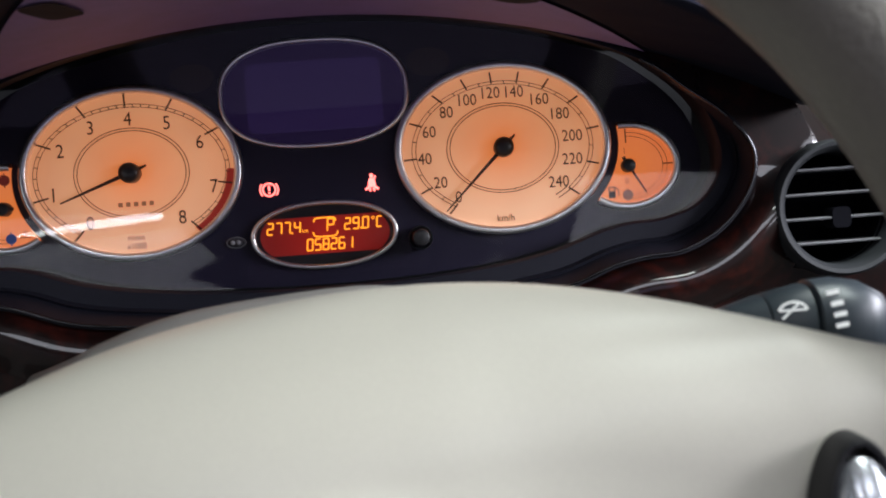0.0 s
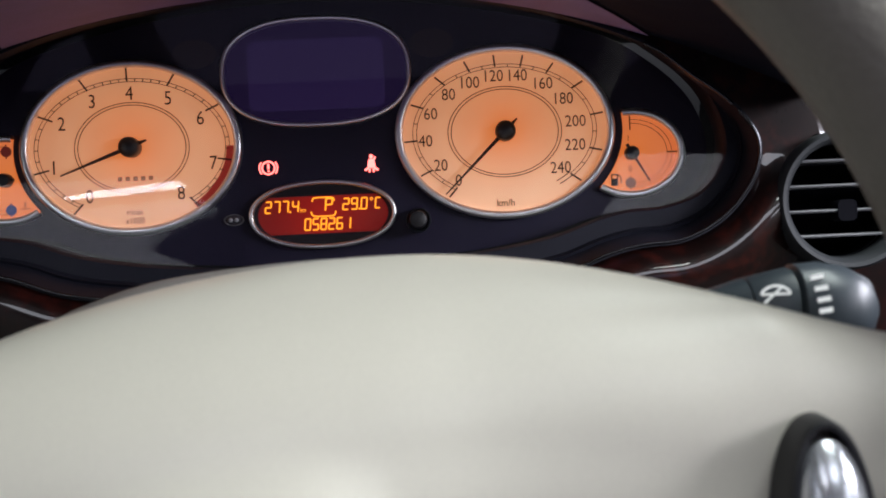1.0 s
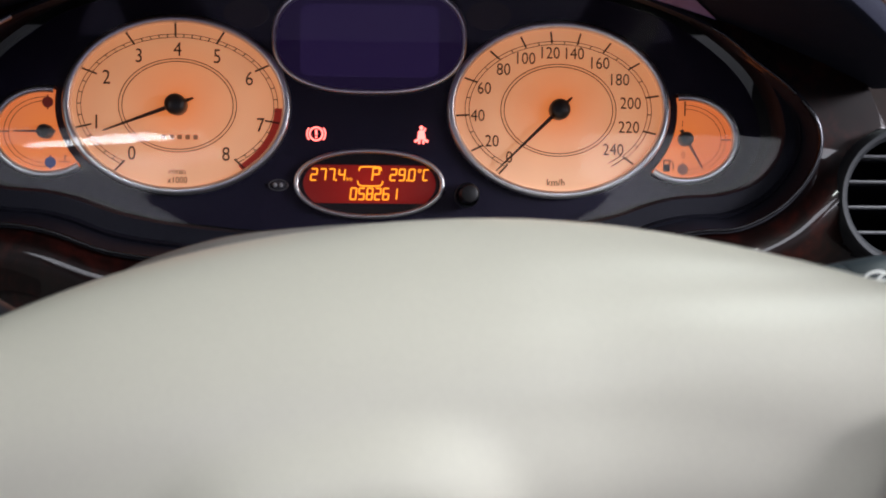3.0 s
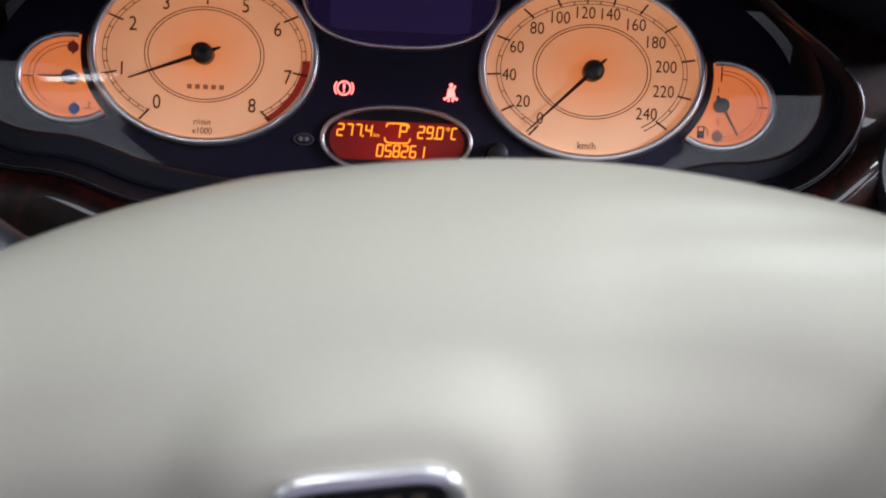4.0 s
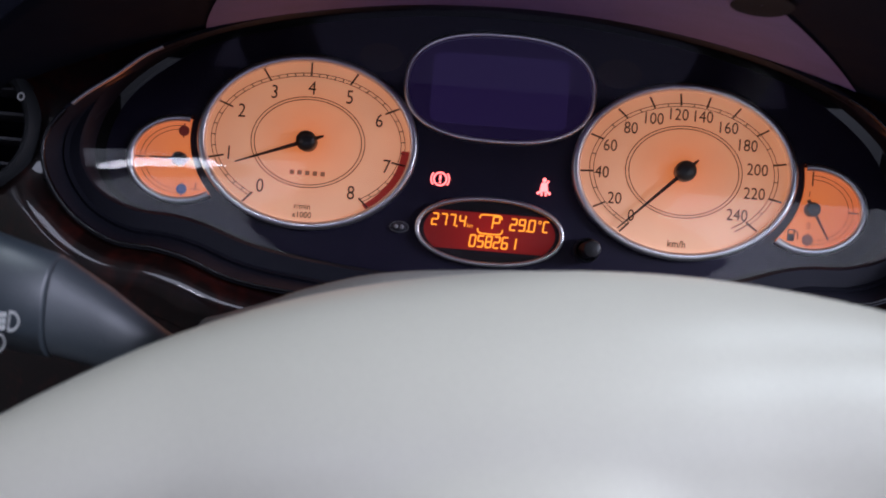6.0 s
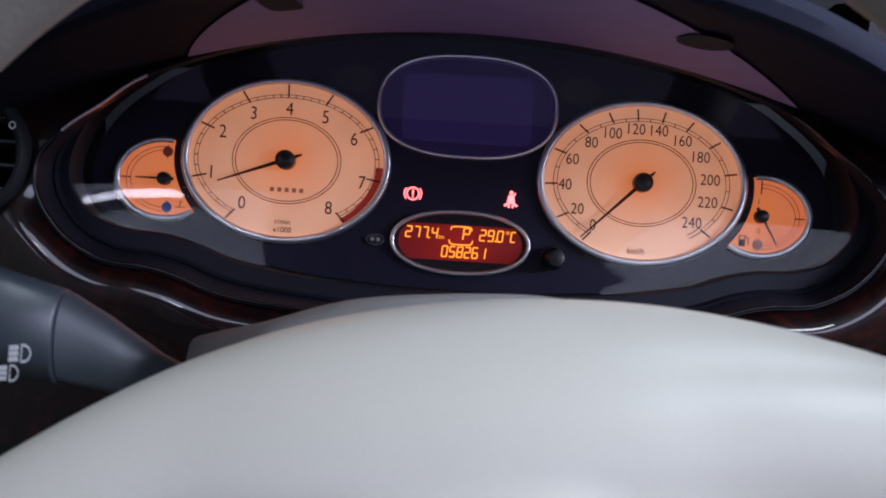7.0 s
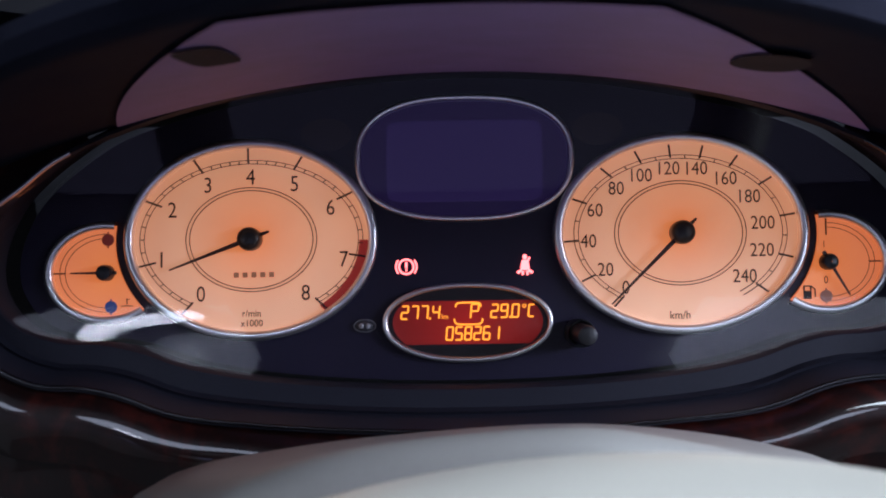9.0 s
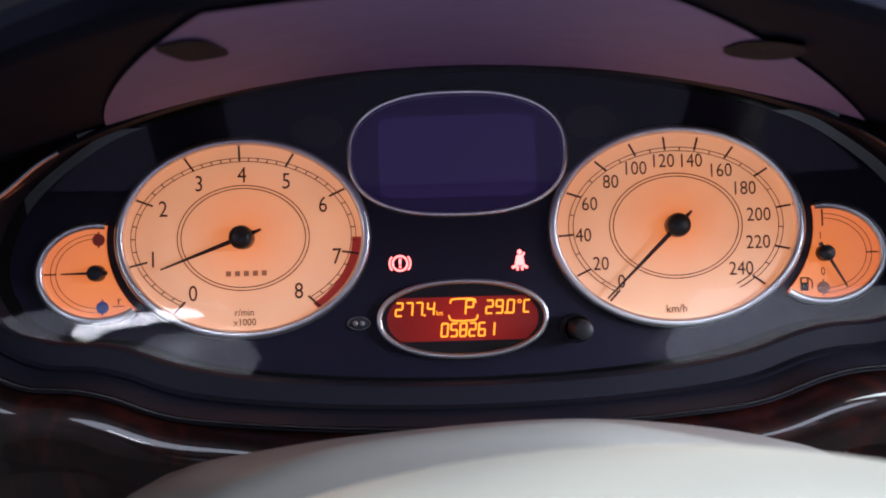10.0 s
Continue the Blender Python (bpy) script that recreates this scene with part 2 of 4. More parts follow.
def smooth_path(points, per=6, closed=False):
    """A Catmull-Rom curve through (x, z) points."""
    n, out = len(points), []
    for i in range(n if closed else n - 1):
        p = [points[(i + k) % n] if closed else points[min(max(i + k, 0), n - 1)] for k in (-1, 0, 1, 2)]
        for s in range(per):
            t = s / per
            out.append(tuple(0.5 * (2 * p[1][c] + (p[2][c] - p[0][c]) * t + (2 * p[0][c] - 5 * p[1][c] + 4 * p[2][c] - p[3][c]) * t * t
                                    + (3 * p[1][c] - p[0][c] - 3 * p[2][c] + p[3][c]) * t ** 3) for c in range(len(points[0]))))
    if not closed:
        out.append(points[-1])
    return out


def letters(name, text, x, z, height, y, mat, parent, squeeze=0.85, slant=0.0, label="", bold=0.0):
    """Printed characters, centred at (x, z) in the face."""
    cu = bpy.data.curves.new(name, "FONT")
    cu.body, cu.size, cu.align_x, cu.align_y, cu.shear, cu.offset = text, 1.0, "CENTER", "CENTER", slant, bold
    cu.resolution_u = 3
    tmp = bpy.data.objects.new("tmp", cu)
    scene.collection.objects.link(tmp)
    me = bpy.data.meshes.new_from_object(tmp.evaluated_get(bpy.context.evaluated_depsgraph_get()))
    bpy.data.objects.remove(tmp)
    zs = [v.co.y for v in me.vertices]
    xs = [v.co.x for v in me.vertices]
    k, mx, mz = height / (max(zs) - min(zs)), (max(xs) + min(xs)) / 2, (max(zs) + min(zs)) / 2
    me.transform(Matrix(((k * squeeze, 0, 0, -mx * k * squeeze), (0, 0, 1, 0), (0, k, 0, -mz * k), (0, 0, 0, 1))))
    me.name = name
    me.materials.append(mat)
    ob = new(name, me)
    ob.parent = parent
    ob.matrix_basis = Matrix.Translation((x, y, z))
    return tagged(ob, label) if label else ob


def on_oval(a, b, deg):
    """The point of an oval in the polar direction deg."""
    c, s = math.cos(radians(deg)), math.sin(radians(deg))
    r = 1 / math.sqrt((c / a) ** 2 + (s / b) ** 2)
    return r * c, r * s


def mirrored(half):
    """A closed counter-clockwise loop from its right half, given from the bottom to the top."""
    return half + [(-x, z) for x, z in reversed(half[1:-1])]


def hood_z(x, d):
    """Height of the hood's underside at d in front of the cluster's face."""
    return 0.0705 - 0.14 * d - 1.05 * x * x


# ---- instrument cluster ----
OPEN_HALF = [(0, -0.0632), (0.045, -0.0620), (0.085, -0.0585), (0.115, -0.0530), (0.135, -0.0462), (0.150, -0.0428), (0.168, -0.0415), (0.184, -0.0360),
             (0.194, -0.0250), (0.1975, -0.0120), (0.194, 0.004), (0.185, 0.019), (0.168, 0.034), (0.145, 0.0475), (0.10, 0.0600), (0.05, 0.0680), (0, 0.0705)]
OPENING = [(x, 0.0, z) for x, z in smooth_path(mirrored(OPEN_HALF), 5, True)]

cluster = thing("instrument_cluster", "lit instrument cluster with four cream oval dials in chrome rings", "instrument cluster")
bm = bmesh.new()
plate(bm, OPENING, 0.004)
part("back_panel", bm, M_PANEL, cluster, "black satin back panel")

A, B = 0.0550, 0.0436          # outer half axes of the big dials


def clip_outside(loop, cx, a, b):
    """Pushes the points of a loop that fall inside an oval round (cx, 0) out onto it, sideways."""
    out = []
    for x, y, z in loop:
        if abs(z) < b and ((x - cx) / a) ** 2 + (z / b) ** 2 < 1:
            x = cx + math.copysign(a * math.sqrt(1 - (z / b) ** 2), x - cx)
        out.append((x, y, z))
    return out


def big_dial(name, label, cx, marks, first, step, minor, numerals, size, needle, length, tail, arc, mark):
    """arc, mark: half axes of the scale's line, and of the inner and outer ends of its marks, in shares of the dial's."""
    dial = new(name)
    dial.parent, dial.matrix_basis = cluster, Matrix.Translation((cx, 0, 0))
    tagged(dial, label)
    bm = bmesh.new()
    plate(bm, oval(A - 0.0012, B - 0.0012, 120, y=-0.0014), 0.0014)
    part("dial_face", bm, M_FACE, dial, "cream dial face lit amber from behind")
    bm = bmesh.new()
    ring(bm, oval(A - 0.0012, B - 0.0012, 144, y=0.0), 0.0040, 0.0050)
    part("chrome_ring", bm, M_CHROME, dial, "polished chrome ring")
    bm = bmesh.new()
    for k in (0.522, 0.492):
        o = oval(A * k, B * k, 120, y=-0.0016)
        loft(bm, [o, offset(o, 0.00042)])
    part("inner_ring_print", bm, M_INK, dial)
    bm = bmesh.new()
    last = first - step * (marks - 1)
    for k in (0.0, 0.036):
        line = [(*on_oval(A * (arc[0] - k), B * (arc[1] - k), first + (last - first) * i / 110),) for i in range(111)]
        line = [(x, -0.0016, z) for x, z in reversed(line)]
        loft(bm, [line, offset(line, 0.00034, 0, False)], False)
    for i in range((marks - 1) * minor + 1):
        deg, big = first - step * i / minor, i % minor == 0
        (la, lb), (ha, hb) = mark if big else ((arc[0] - 0.036, arc[1] - 0.036), (arc[0] + 0.006, arc[1] + 0.006))
        p, q = on_oval(A * la, B * lb, deg), on_oval(A * ha, B * hb, deg)
        bar(bm, p, q, 0.00085 if big else 0.0004, -0.0017)
    part("scale_marks", bm, M_INK, dial, "printed black scale")
    for text, x, z in numerals:
        letters("numeral", text, x - cx, z, size, -0.0018, M_INK, dial, 0.86)
    # the pointer on its spindle
    c, s = math.cos(radians(needle)), math.sin(radians(needle))
    bm = bmesh.new()
    bar(bm, (0, 0), (length * c, length * s), 0.0022, -0.0062, 0.0009, 0.28)
    bar(bm, (0, 0), (-tail * c, -tail * s), 0.0030, -0.0062, 0.0009, 0.30)
    part("needle", bm, M_NEEDLE, dial)
    bm = bmesh.new()
    loft(bm, [oval(r, r, 32, y=y) for r, y in ((0.0051, -0.0015), (0.0053, -0.006), (0.0050, -0.0082), (0.0041, -0.0092), (0.0020, -0.0097), (0.0002, -0.0098))])
    part("spindle_cap", bm, M_CAP, dial)
    return dial


tacho = big_dial("tachometer", "rev counter with scale from 0 to 8", -0.0945, 9, 226.6, 33.7, 5,
                 [("1", -0.1341, -0.0084), ("2", -0.1293, 0.0136), ("3", -0.1135, 0.0243), ("4", -0.0946, 0.0277), ("5", -0.0752, 0.0244),
                  ("6", -0.0593, 0.0137), ("7", -0.0536, -0.0092), ("8", -0.0706, -0.0237), ("0", -0.1168, -0.0237)], 0.0069, 200.5, 0.0375, 0.0092,
                 (0.893, 0.800), ((0.800, 0.775), (0.945, 0.930)))
letters("unit_text", "r/min", 0.0, -0.0325, 0.0031, -0.0018, M_INK, tacho, 0.9)
letters("unit_text", "x1000", 0.0, -0.0368, 0.0031, -0.0018, M_INK, tacho, 0.9)
for i in range(5):            # the maker's name, as plain bars
    bm = bmesh.new()
    bar(bm, (-0.0078 + i * 0.0039, -0.0156), (-0.0056 + i * 0.0039, -0.0156), 0.0023, -0.0018)
    part("bar", bm, M_FADED, tacho, smooth=False)
bm = bmesh.new()
arc = [on_oval(A * 0.868, B * 0.868, -1 - 43.5 * i / 40) for i in range(41)]
out = [on_oval(A * 0.955, B * 0.955, -1 - 43.5 * i / 40) for i in range(41)]
loft(bm, [[(x, -0.00165, z) for x, z in arc], [(x, -0.00165, z) for x, z in out]], False)
part("redline", bm, M_RED, tacho, "dark red band")

speedo = big_dial("speedometer", "speedometer with scale from 0 to 240", 0.0945, 13, 227.3, 21.85, 2,
                  [("0", 0.0700, -0.0236), ("20", 0.0613, -0.0156), ("40", 0.0540, -0.0030), ("60", 0.0572, 0.0106), ("80", 0.0667, 0.0201),
                   ("100", 0.0780, 0.0257), ("120", 0.0902, 0.0286), ("140", 0.1024, 0.0284), ("160", 0.1152, 0.0238), ("180", 0.1253, 0.0157),
                   ("200", 0.1307, 0.0040), ("220", 0.1300, -0.0080), ("240", 0.1222, -0.0193)], 0.0059, 224.5, 0.0440, 0.0085,
                  (0.848, 0.785), ((0.812, 0.765), (0.935, 0.900)))
bm = bmesh.new()
for k in (0.0, 0.045):
    arc = [on_oval(A * (0.848 - k), B * (0.785 - k), 227.3 - 21.85 * 12 - 11 * i / 8) for i in range(9)]
    arc = [(x, -0.0016, z) for x, z in arc]
    loft(bm, [arc, offset(arc, 0.0005, 0, False)], False)
part("end_mark", bm, M_INK, speedo)
letters("unit_text", "km/h", -0.001, -0.0360, 0.0036, -0.0018, M_INK, speedo, 0.9)


def small_dial(name, label, side, needle, needle_length):
    """A quarter-size gauge, cut off along the neighbouring big dial."""
    dial = new(name)
    hx, hz = side * 0.1583, -0.0138
    dial.parent, dial.matrix_basis = cluster, Matrix.Translation((hx, 0, hz))
    tagged(dial, label)

    def cut(k, grow, y):
        loop = clip_outside([(x + hx, y, z + hz) for x, _, z in oval(0.0262 * k, 0.0216 * k, 120)], side * 0.0945, A + grow, B + grow)
        return [(x - hx, y, z - hz) for x, y, z in loop]

    bm = bmesh.new()
    plate(bm, cut(0.975, 0.0054, -0.0014), 0.0014)
    part("dial_face", bm, M_SMALL, dial, "amber-lit dial face")
    rim = [p for p in oval(0.0256, 0.0210, 120) if math.hypot((p[0] + hx - side * 0.0945) / (A + 0.0042), (p[2] + hz) / (B + 0.0042)) > 1]
    if side > 0:
        cutat = max(range(len(rim)), key=lambda i: math.dist(rim[i], rim[i - 1]))
        rim = rim[cutat:] + rim[:cutat]
    bm = bmesh.new()
    ring(bm, rim, 0.0036, 0.0040, False)
    part("chrome_ring", bm, M_CHROME, dial, "polished chrome ring")
    bm = bmesh.new()
    for k in (0.79, 0.70):
        arc = [on_oval(0.0262 * k, 0.0216 * k, (90 - 180 * i / 50) * 1.0) for i in range(51)]
        arc = [(side * x, -0.0016, z) for x, z in arc]
        if side > 0:
            arc.reverse()
        loft(bm, [arc, offset(arc, 0.0003, 0, False)], False)
    for deg in ((0,) if side < 0 else (90, 0)):
        lo, hi = (0.70, 0.95) if deg == 0 else (0.55, 0.95)
        p, q = on_oval(0.0262 * lo, 0.0216 * lo, deg), on_oval(0.0262 * hi, 0.0216 * hi, deg)
        bar(bm, (side * p[0], p[1]), (side * q[0], q[1]), 0.0006, -0.0017)
    part("scale_marks", bm, M_INK, dial)
    c, s = math.cos(radians(needle)), math.sin(radians(needle))
    bm = bmesh.new()
    bar(bm, (-0.0052 * c, -0.0052 * s), (needle_length * c, needle_length * s), 0.0017, -0.0050, 0.0007, 0.35)
    part("needle", bm, M_NEEDLE, dial)
    bm = bmesh.new()
    loft(bm, [oval(r, r, 24, y=y) for r, y in ((0.0036, -0.0015), (0.0036, -0.0055), (0.0031, -0.0068), (0.0015, -0.0073), (0.0002, -0.0074))])
    part("spindle_cap", bm, M_CAP, dial)
    return dial


def spot(parent, name, x, z, r, mat, y=-0.0019):
    bm = bmesh.new()
    plate(bm, oval(r, r, 24, y=y), 0.0004)
    bar(bm, (0, -r - 0.0009), (0, r + 0.0009), 0.0006, y + 0.0001)
    return part(name, bm, mat, parent, at=(x, 0, z))


temp = small_dial("temperature_gauge", "half-hidden oval coolant temperature gauge", -1, 180.0, 0.0150)
spot(temp, "hot_dot", 0.0005, 0.0146, 0.0027, M_DOTR)
spot(temp, "cold_dot", 0.0018, -0.0150, 0.0027, M_DOTB)
bm = bmesh.new()
bar(bm, (0.0088, -0.0112), (0.0088, -0.0140), 0.0004, -0.0018)
bar(bm, (0.0062, -0.0146), (0.0114, -0.0146), 0.0004, -0.0018)
bar(bm, (0.0088, -0.0117), (0.0102, -0.0117), 0.0003, -0.0018)
part("thermometer_symbol", bm, M_INK, temp)

fuel = small_dial("fuel_gauge", "half-hidden oval fuel gauge showing nearly empty", 1, -60.0, 0.0168)
letters("numeral", "1", -0.0012, 0.0078, 0.0030, -0.0018, M_INK, fuel, 0.8)
letters("numeral", "0", -0.0007, -0.0078, 0.0035, -0.0018, M_INK, fuel, 0.8)
spot(fuel, "reserve_lamp", -0.0008, -0.0150, 0.0027, M_DOTG)
bm = bmesh.new()
bar(bm, (-0.0108, -0.0158), (-0.0072, -0.0158), 0.0008, -0.0018)
bar(bm, (-0.0104, -0.0155), (-0.0104, -0.0103), 0.0006, -0.0018)
bar(bm, (-0.0075, -0.0155), (-0.0075, -0.0103), 0.0006, -0.0018)
bar(bm, (-0.0104, -0.0105), (-0.0075, -0.0105), 0.0006, -0.0018)
bar(bm, (-0.0104, -0.0128), (-0.0075, -0.0128), 0.0005, -0.0018)
bar(bm, (-0.0073, -0.0105), (-0.0056, -0.0120), 0.0005, -0.0018)
bar(bm, (-0.0056, -0.0120), (-0.0056, -0.0152), 0.0005, -0.0018)
plate(bm, [(-0.0104, -0.0018, -0.0156), (-0.0075, -0.0018, -0.0156), (-0.0075, -0.0018, -0.0127), (-0.0104, -0.0018, -0.0127)], 0.0002)
part("fuel_pump_symbol", bm, M_INK, fuel)

# the message screen over the middle
msg = new("message_display")
msg.parent, msg.matrix_basis = cluster, Matrix.Translation((0.0, 0, 0.0346))
tagged(msg, "dark message screen in a thin chrome ring")
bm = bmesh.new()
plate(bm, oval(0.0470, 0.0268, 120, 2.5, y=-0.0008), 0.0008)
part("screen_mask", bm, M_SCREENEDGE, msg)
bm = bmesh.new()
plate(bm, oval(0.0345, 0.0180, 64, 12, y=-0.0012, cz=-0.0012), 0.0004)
part("screen", bm, M_SCREEN, msg, "dark liquid crystal screen, violet haze as faint glow")
bm = bmesh.new()
ring(bm, oval(0.0471, 0.0269, 144, 2.5, y=0.0), 0.0024, 0.0040)
part("chrome_ring", bm, M_CHROME, msg, "thin chrome ring")

# trip computer
trip = new("trip_display")
trip.parent, trip.matrix_basis = cluster, Matrix.Translation((0.0004, 0, -0.0378))
tagged(trip, "oval red trip display with amber digits")
bm = bmesh.new()
plate(bm, oval(0.0362, 0.0163, 120, 2.15, y=-0.0006), 0.0006)
part("screen_mask", bm, M_TRIPEDGE, trip)
bm = bmesh.new()
band = [(x, -0.0010, min(max(z, -0.0096), 0.0094)) for x, _, z in oval(0.0330, 0.0168, 120)]
plate(bm, band, 0.0003)
part("screen", bm, M_REDLCD, trip, "glowing red liquid crystal screen")
bm = bmesh.new()
ring(bm, oval(0.0362, 0.0163, 144, 2.15, y=0.0), 0.0022, 0.0042)
part("chrome_ring", bm, M_CHROME, trip, "chrome ring")

SEGMENTS = {"0": "abcdef", "1": "bc", "2": "abged", "4": "fgbc", "5": "afgcd", "6": "afgedc", "7": "abc", "8": "abcdefg", "9": "abcdfg", "P": "abefg", "C": "aefd"}


def segment_digit(ch, x, z, w, h, thick):
    lean = 0.10
    pts = {"a": ((0, 1), (1, 1)), "b": ((1, 1), (1, 0.5)), "c": ((1, 0.5), (1, 0)), "d": ((0, 0), (1, 0)), "e": ((0, 0.5), (0, 0)), "f": ((0, 1), (0, 0.5)), "g": ((0, 0.5), (1, 0.5))}
    bm = bmesh.new()
    for s in SEGMENTS[ch]:
        p, q = [((u - 0.5) * w + (v - 0.5) * h * lean, (v - 0.5) * h) for u, v in pts[s]]
        dx, dz = q[0] - p[0], q[1] - p[1]
        p, q = (p[0] + dx * 0.02, p[1] + dz * 0.02), (q[0] - dx * 0.02, q[1] - dz * 0.02)
        bar(bm, p, q, thick, 0.0, 0.0002)
    return part("digit", bm, M_DIGIT, trip, at=(x, -0.0014, z), smooth=False)


for ch, x in (("2", -0.0276), ("7", -0.0232), ("7", -0.0189), ("4", -0.0138)):
    segment_digit(ch, x, 0.0045, 0.0028, 0.0056, 0.00072)
for ch, x in (("2", 0.0118), ("9", 0.0161), ("0", 0.0210), ("C", 0.0280)):
    segment_digit(ch, x, 0.0047, 0.0028 if ch != "C" else 0.0024, 0.0056 if ch != "C" else 0.0052, 0.00072)
for i, ch in enumerate("058261"):
    segment_digit(ch, -0.0080 + 0.00405 * i, -0.0049, 0.0027, 0.0056, 0.00072)
segment_digit("P", 0.0031, 0.0048, 0.0032, 0.0062, 0.00075)
letters("unit_text", "km", -0.0100, 0.0026, 0.0021, -0.0014, M_DIGIT, trip, 0.8)
for x, z in ((-0.0166, 0.0018), (0.0186, 0.0020)):
    bm = bmesh.new()
    plate(bm, oval(0.0005, 0.0005, 10), 0.0002)
    part("decimal_point", bm, M_DIGIT, trip, at=(x, -0.0014, z))
bm = bmesh.new()
loft(bm, [oval(0.0009, 0.0009, 16, cx=0.0249, cz=0.0068, y=-0.0014), oval(0.0005, 0.0005, 16, cx=0.0249, cz=0.0068, y=-0.0014)])
part("degree_sign", bm, M_DIGIT, trip)
for up in (1, -1):            # the brackets round the gear letter
    path = smooth_path([(-0.0056, 0.0066), (-0.0052, 0.0082), (-0.0036, 0.0088), (0.0000, 0.0089), (0.0042, 0.0088), (0.0058, 0.0082), (0.0062, 0.0066)], 4)
    path = [(x, -0.0014, (z - 0.0045) * 1.0 + 0.0045 if up > 0 else 0.0045 - (z - 0.0045) - 0.0008) for x, z in path]
    bm = bmesh.new()
    loft(bm, [path, offset(path, 0.0007, 0, False)], False)
    part("gear_bracket", bm, M_DIGIT, trip)

# telltales
brake = new("brake_warning_light")
brake.parent, brake.matrix_basis = cluster, Matrix.Translation((-0.0263, -0.0008, -0.0131))
tagged(brake, "glowing red parking brake symbol")
bm = bmesh.new()
loft(bm, [oval(0.0036, 0.0036, 40), oval(0.0028, 0.0028, 40)])
part("circle", bm, M_WARN, brake)
bm = bmesh.new()
bar(bm, (0, 0.0021), (0, -0.0006), 0.0010, 0, 0.0002)
bar(bm, (0, -0.0012), (0, -0.0020), 0.0010, 0, 0.0002)
part("exclamation_mark", bm, M_WARN, brake, smooth=False)
for side in (1, -1):
    bm = bmesh.new()
    arc = [(side * 0.0049 * math.cos(radians(a)), 0, 0.0049 * math.sin(radians(a))) for a in range(-40, 41, 8)]
    arc2 = [(side * 0.0042 * math.cos(radians(a)), 0, 0.0042 * math.sin(radians(a))) for a in range(-40, 41, 8)]
    loft(bm, [arc, arc2], False)
    part("bracket", bm, M_WARN, brake)

belt = new("seat_belt_warning_light")
belt.parent, belt.matrix_basis = cluster, Matrix.Translation((0.0260, -0.0008, -0.0131))
tagged(belt, "glowing red seat belt symbol")
bm = bmesh.new()
plate(bm, oval(0.0010, 0.0011, 20, cz=0.0036), 0.0002)
part("round_top", bm, M_WARN, belt)
bm = bmesh.new()
plate(bm, [(x, 0, z) for x, z in smooth_path([(-0.0018, -0.0020), (0.0018, -0.0020), (0.0017, 0.0006), (0.0012, 0.0022), (-0.0012, 0.0022), (-0.0017, 0.0006)], 3, True)], 0.0002)
part("body_shape", bm, M_WARN, belt)
bm = bmesh.new()
bar(bm, (-0.0010, -0.0020), (0.0021, 0.0034), 0.0009, -0.0002, 0.0002)
bar(bm, (-0.0014, -0.0022), (-0.0034, -0.0034), 0.0012, -0.0002, 0.0002)
bar(bm, (0.0014, -0.0022), (0.0034, -0.0034), 0.0012, -0.0002, 0.0002)
bar(bm, (-0.0009, -0.0026), (-0.0011, -0.0044), 0.0010, -0.0002, 0.0002)
bar(bm, (0.0009, -0.0026), (0.0011, -0.0044), 0.0010, -0.0002, 0.0002)
part("strap_and_lap", bm, M_WARN, belt, smooth=False)

# light sensor and reset pin
sensor = new("light_sensor")
sensor.parent, sensor.matrix_basis = cluster, Matrix.Translation((-0.0449, -0.0002, -0.0388))
tagged(sensor, "small dark oval sensor lens in a bright rim")
bm = bmesh.new()
loft(bm, [oval(a, b, 40, y=y) for a, b, y in ((0.0052, 0.0031, 0), (0.0051, 0.0030, -0.0010), (0.0047, 0.0027, -0.0013), (0.0043, 0.0024, -0.0008))])
part("rim", bm, material("sensor_rim", (0.16, 0.16, 0.18), 0.2, 0, 0.15, 900), sensor)
bm = bmesh.new()
loft(bm, [oval(a, b, 32, y=y, power=2.2) for a, b, y in ((0.0044, 0.0025, 0), (0.0038, 0.0020, -0.0013), (0.0022, 0.0012, -0.0019), (0.0002, 0.0001, -0.0021))])
part("lens", bm, material("sensor_lens", (0.05, 0.05, 0.06), 0.12, 0, 0.15, 900), sensor)
for x in (-0.0014, 0.0015):
    bm = bmesh.new()
    loft(bm, [oval(r, r, 20, y=y) for r, y in ((0.0011, -0.0012), (0.0011, -0.0023), (0.0007, -0.0026), (0.0001, -0.0027))])
    part("diode", bm, material("sensor_diode", (0.30, 0.31, 0.33), 0.2, 0, 0.15, 900), sensor, at=(x, 0, 0))
# faint blanked-off tell-tales beside the message screen
for x, z in ((-0.0612, 0.0462), (0.0592, 0.0470)):
    bm = bmesh.new()
    plate(bm, oval(0.0112, 0.0072, 40, y=-0.0006), 0.0006)
    part("blank_telltale", bm, M_BLANK, cluster, "unlit oval warning lamp window", at=(x, 0, z))
reset = new("reset_button")
reset.parent, reset.matrix_basis = cluster, Matrix.Translation((0.0488, 0, -0.0432))
tagged(reset, "black trip reset pin in a sleeve")
bm = bmesh.new()
loft(bm, [oval(r, r, 32, y=y) for r, y in ((0.0043, -0.004), (0.0043, -0.028), (0.0039, -0.0296), (0.0026, -0.0302), (0.0002, -0.0303))])
part("pin", bm, M_RUBBER, reset)
bm = bmesh.new()
loft(bm, [oval(r, r, 32, y=y) for r, y in ((0.0062, 0.0), (0.0062, -0.010), (0.0057, -0.0115), (0.0050, -0.0105), (0.0048, 0.0))])
part("sleeve", bm, M_CAP, reset)

# the clear cover, hollow towards the driver
bm = bmesh.new()


def cover_y(x, z):
    return -0.013 + 0.0045 * z - 2.17 * z * z - 0.355 * x * x


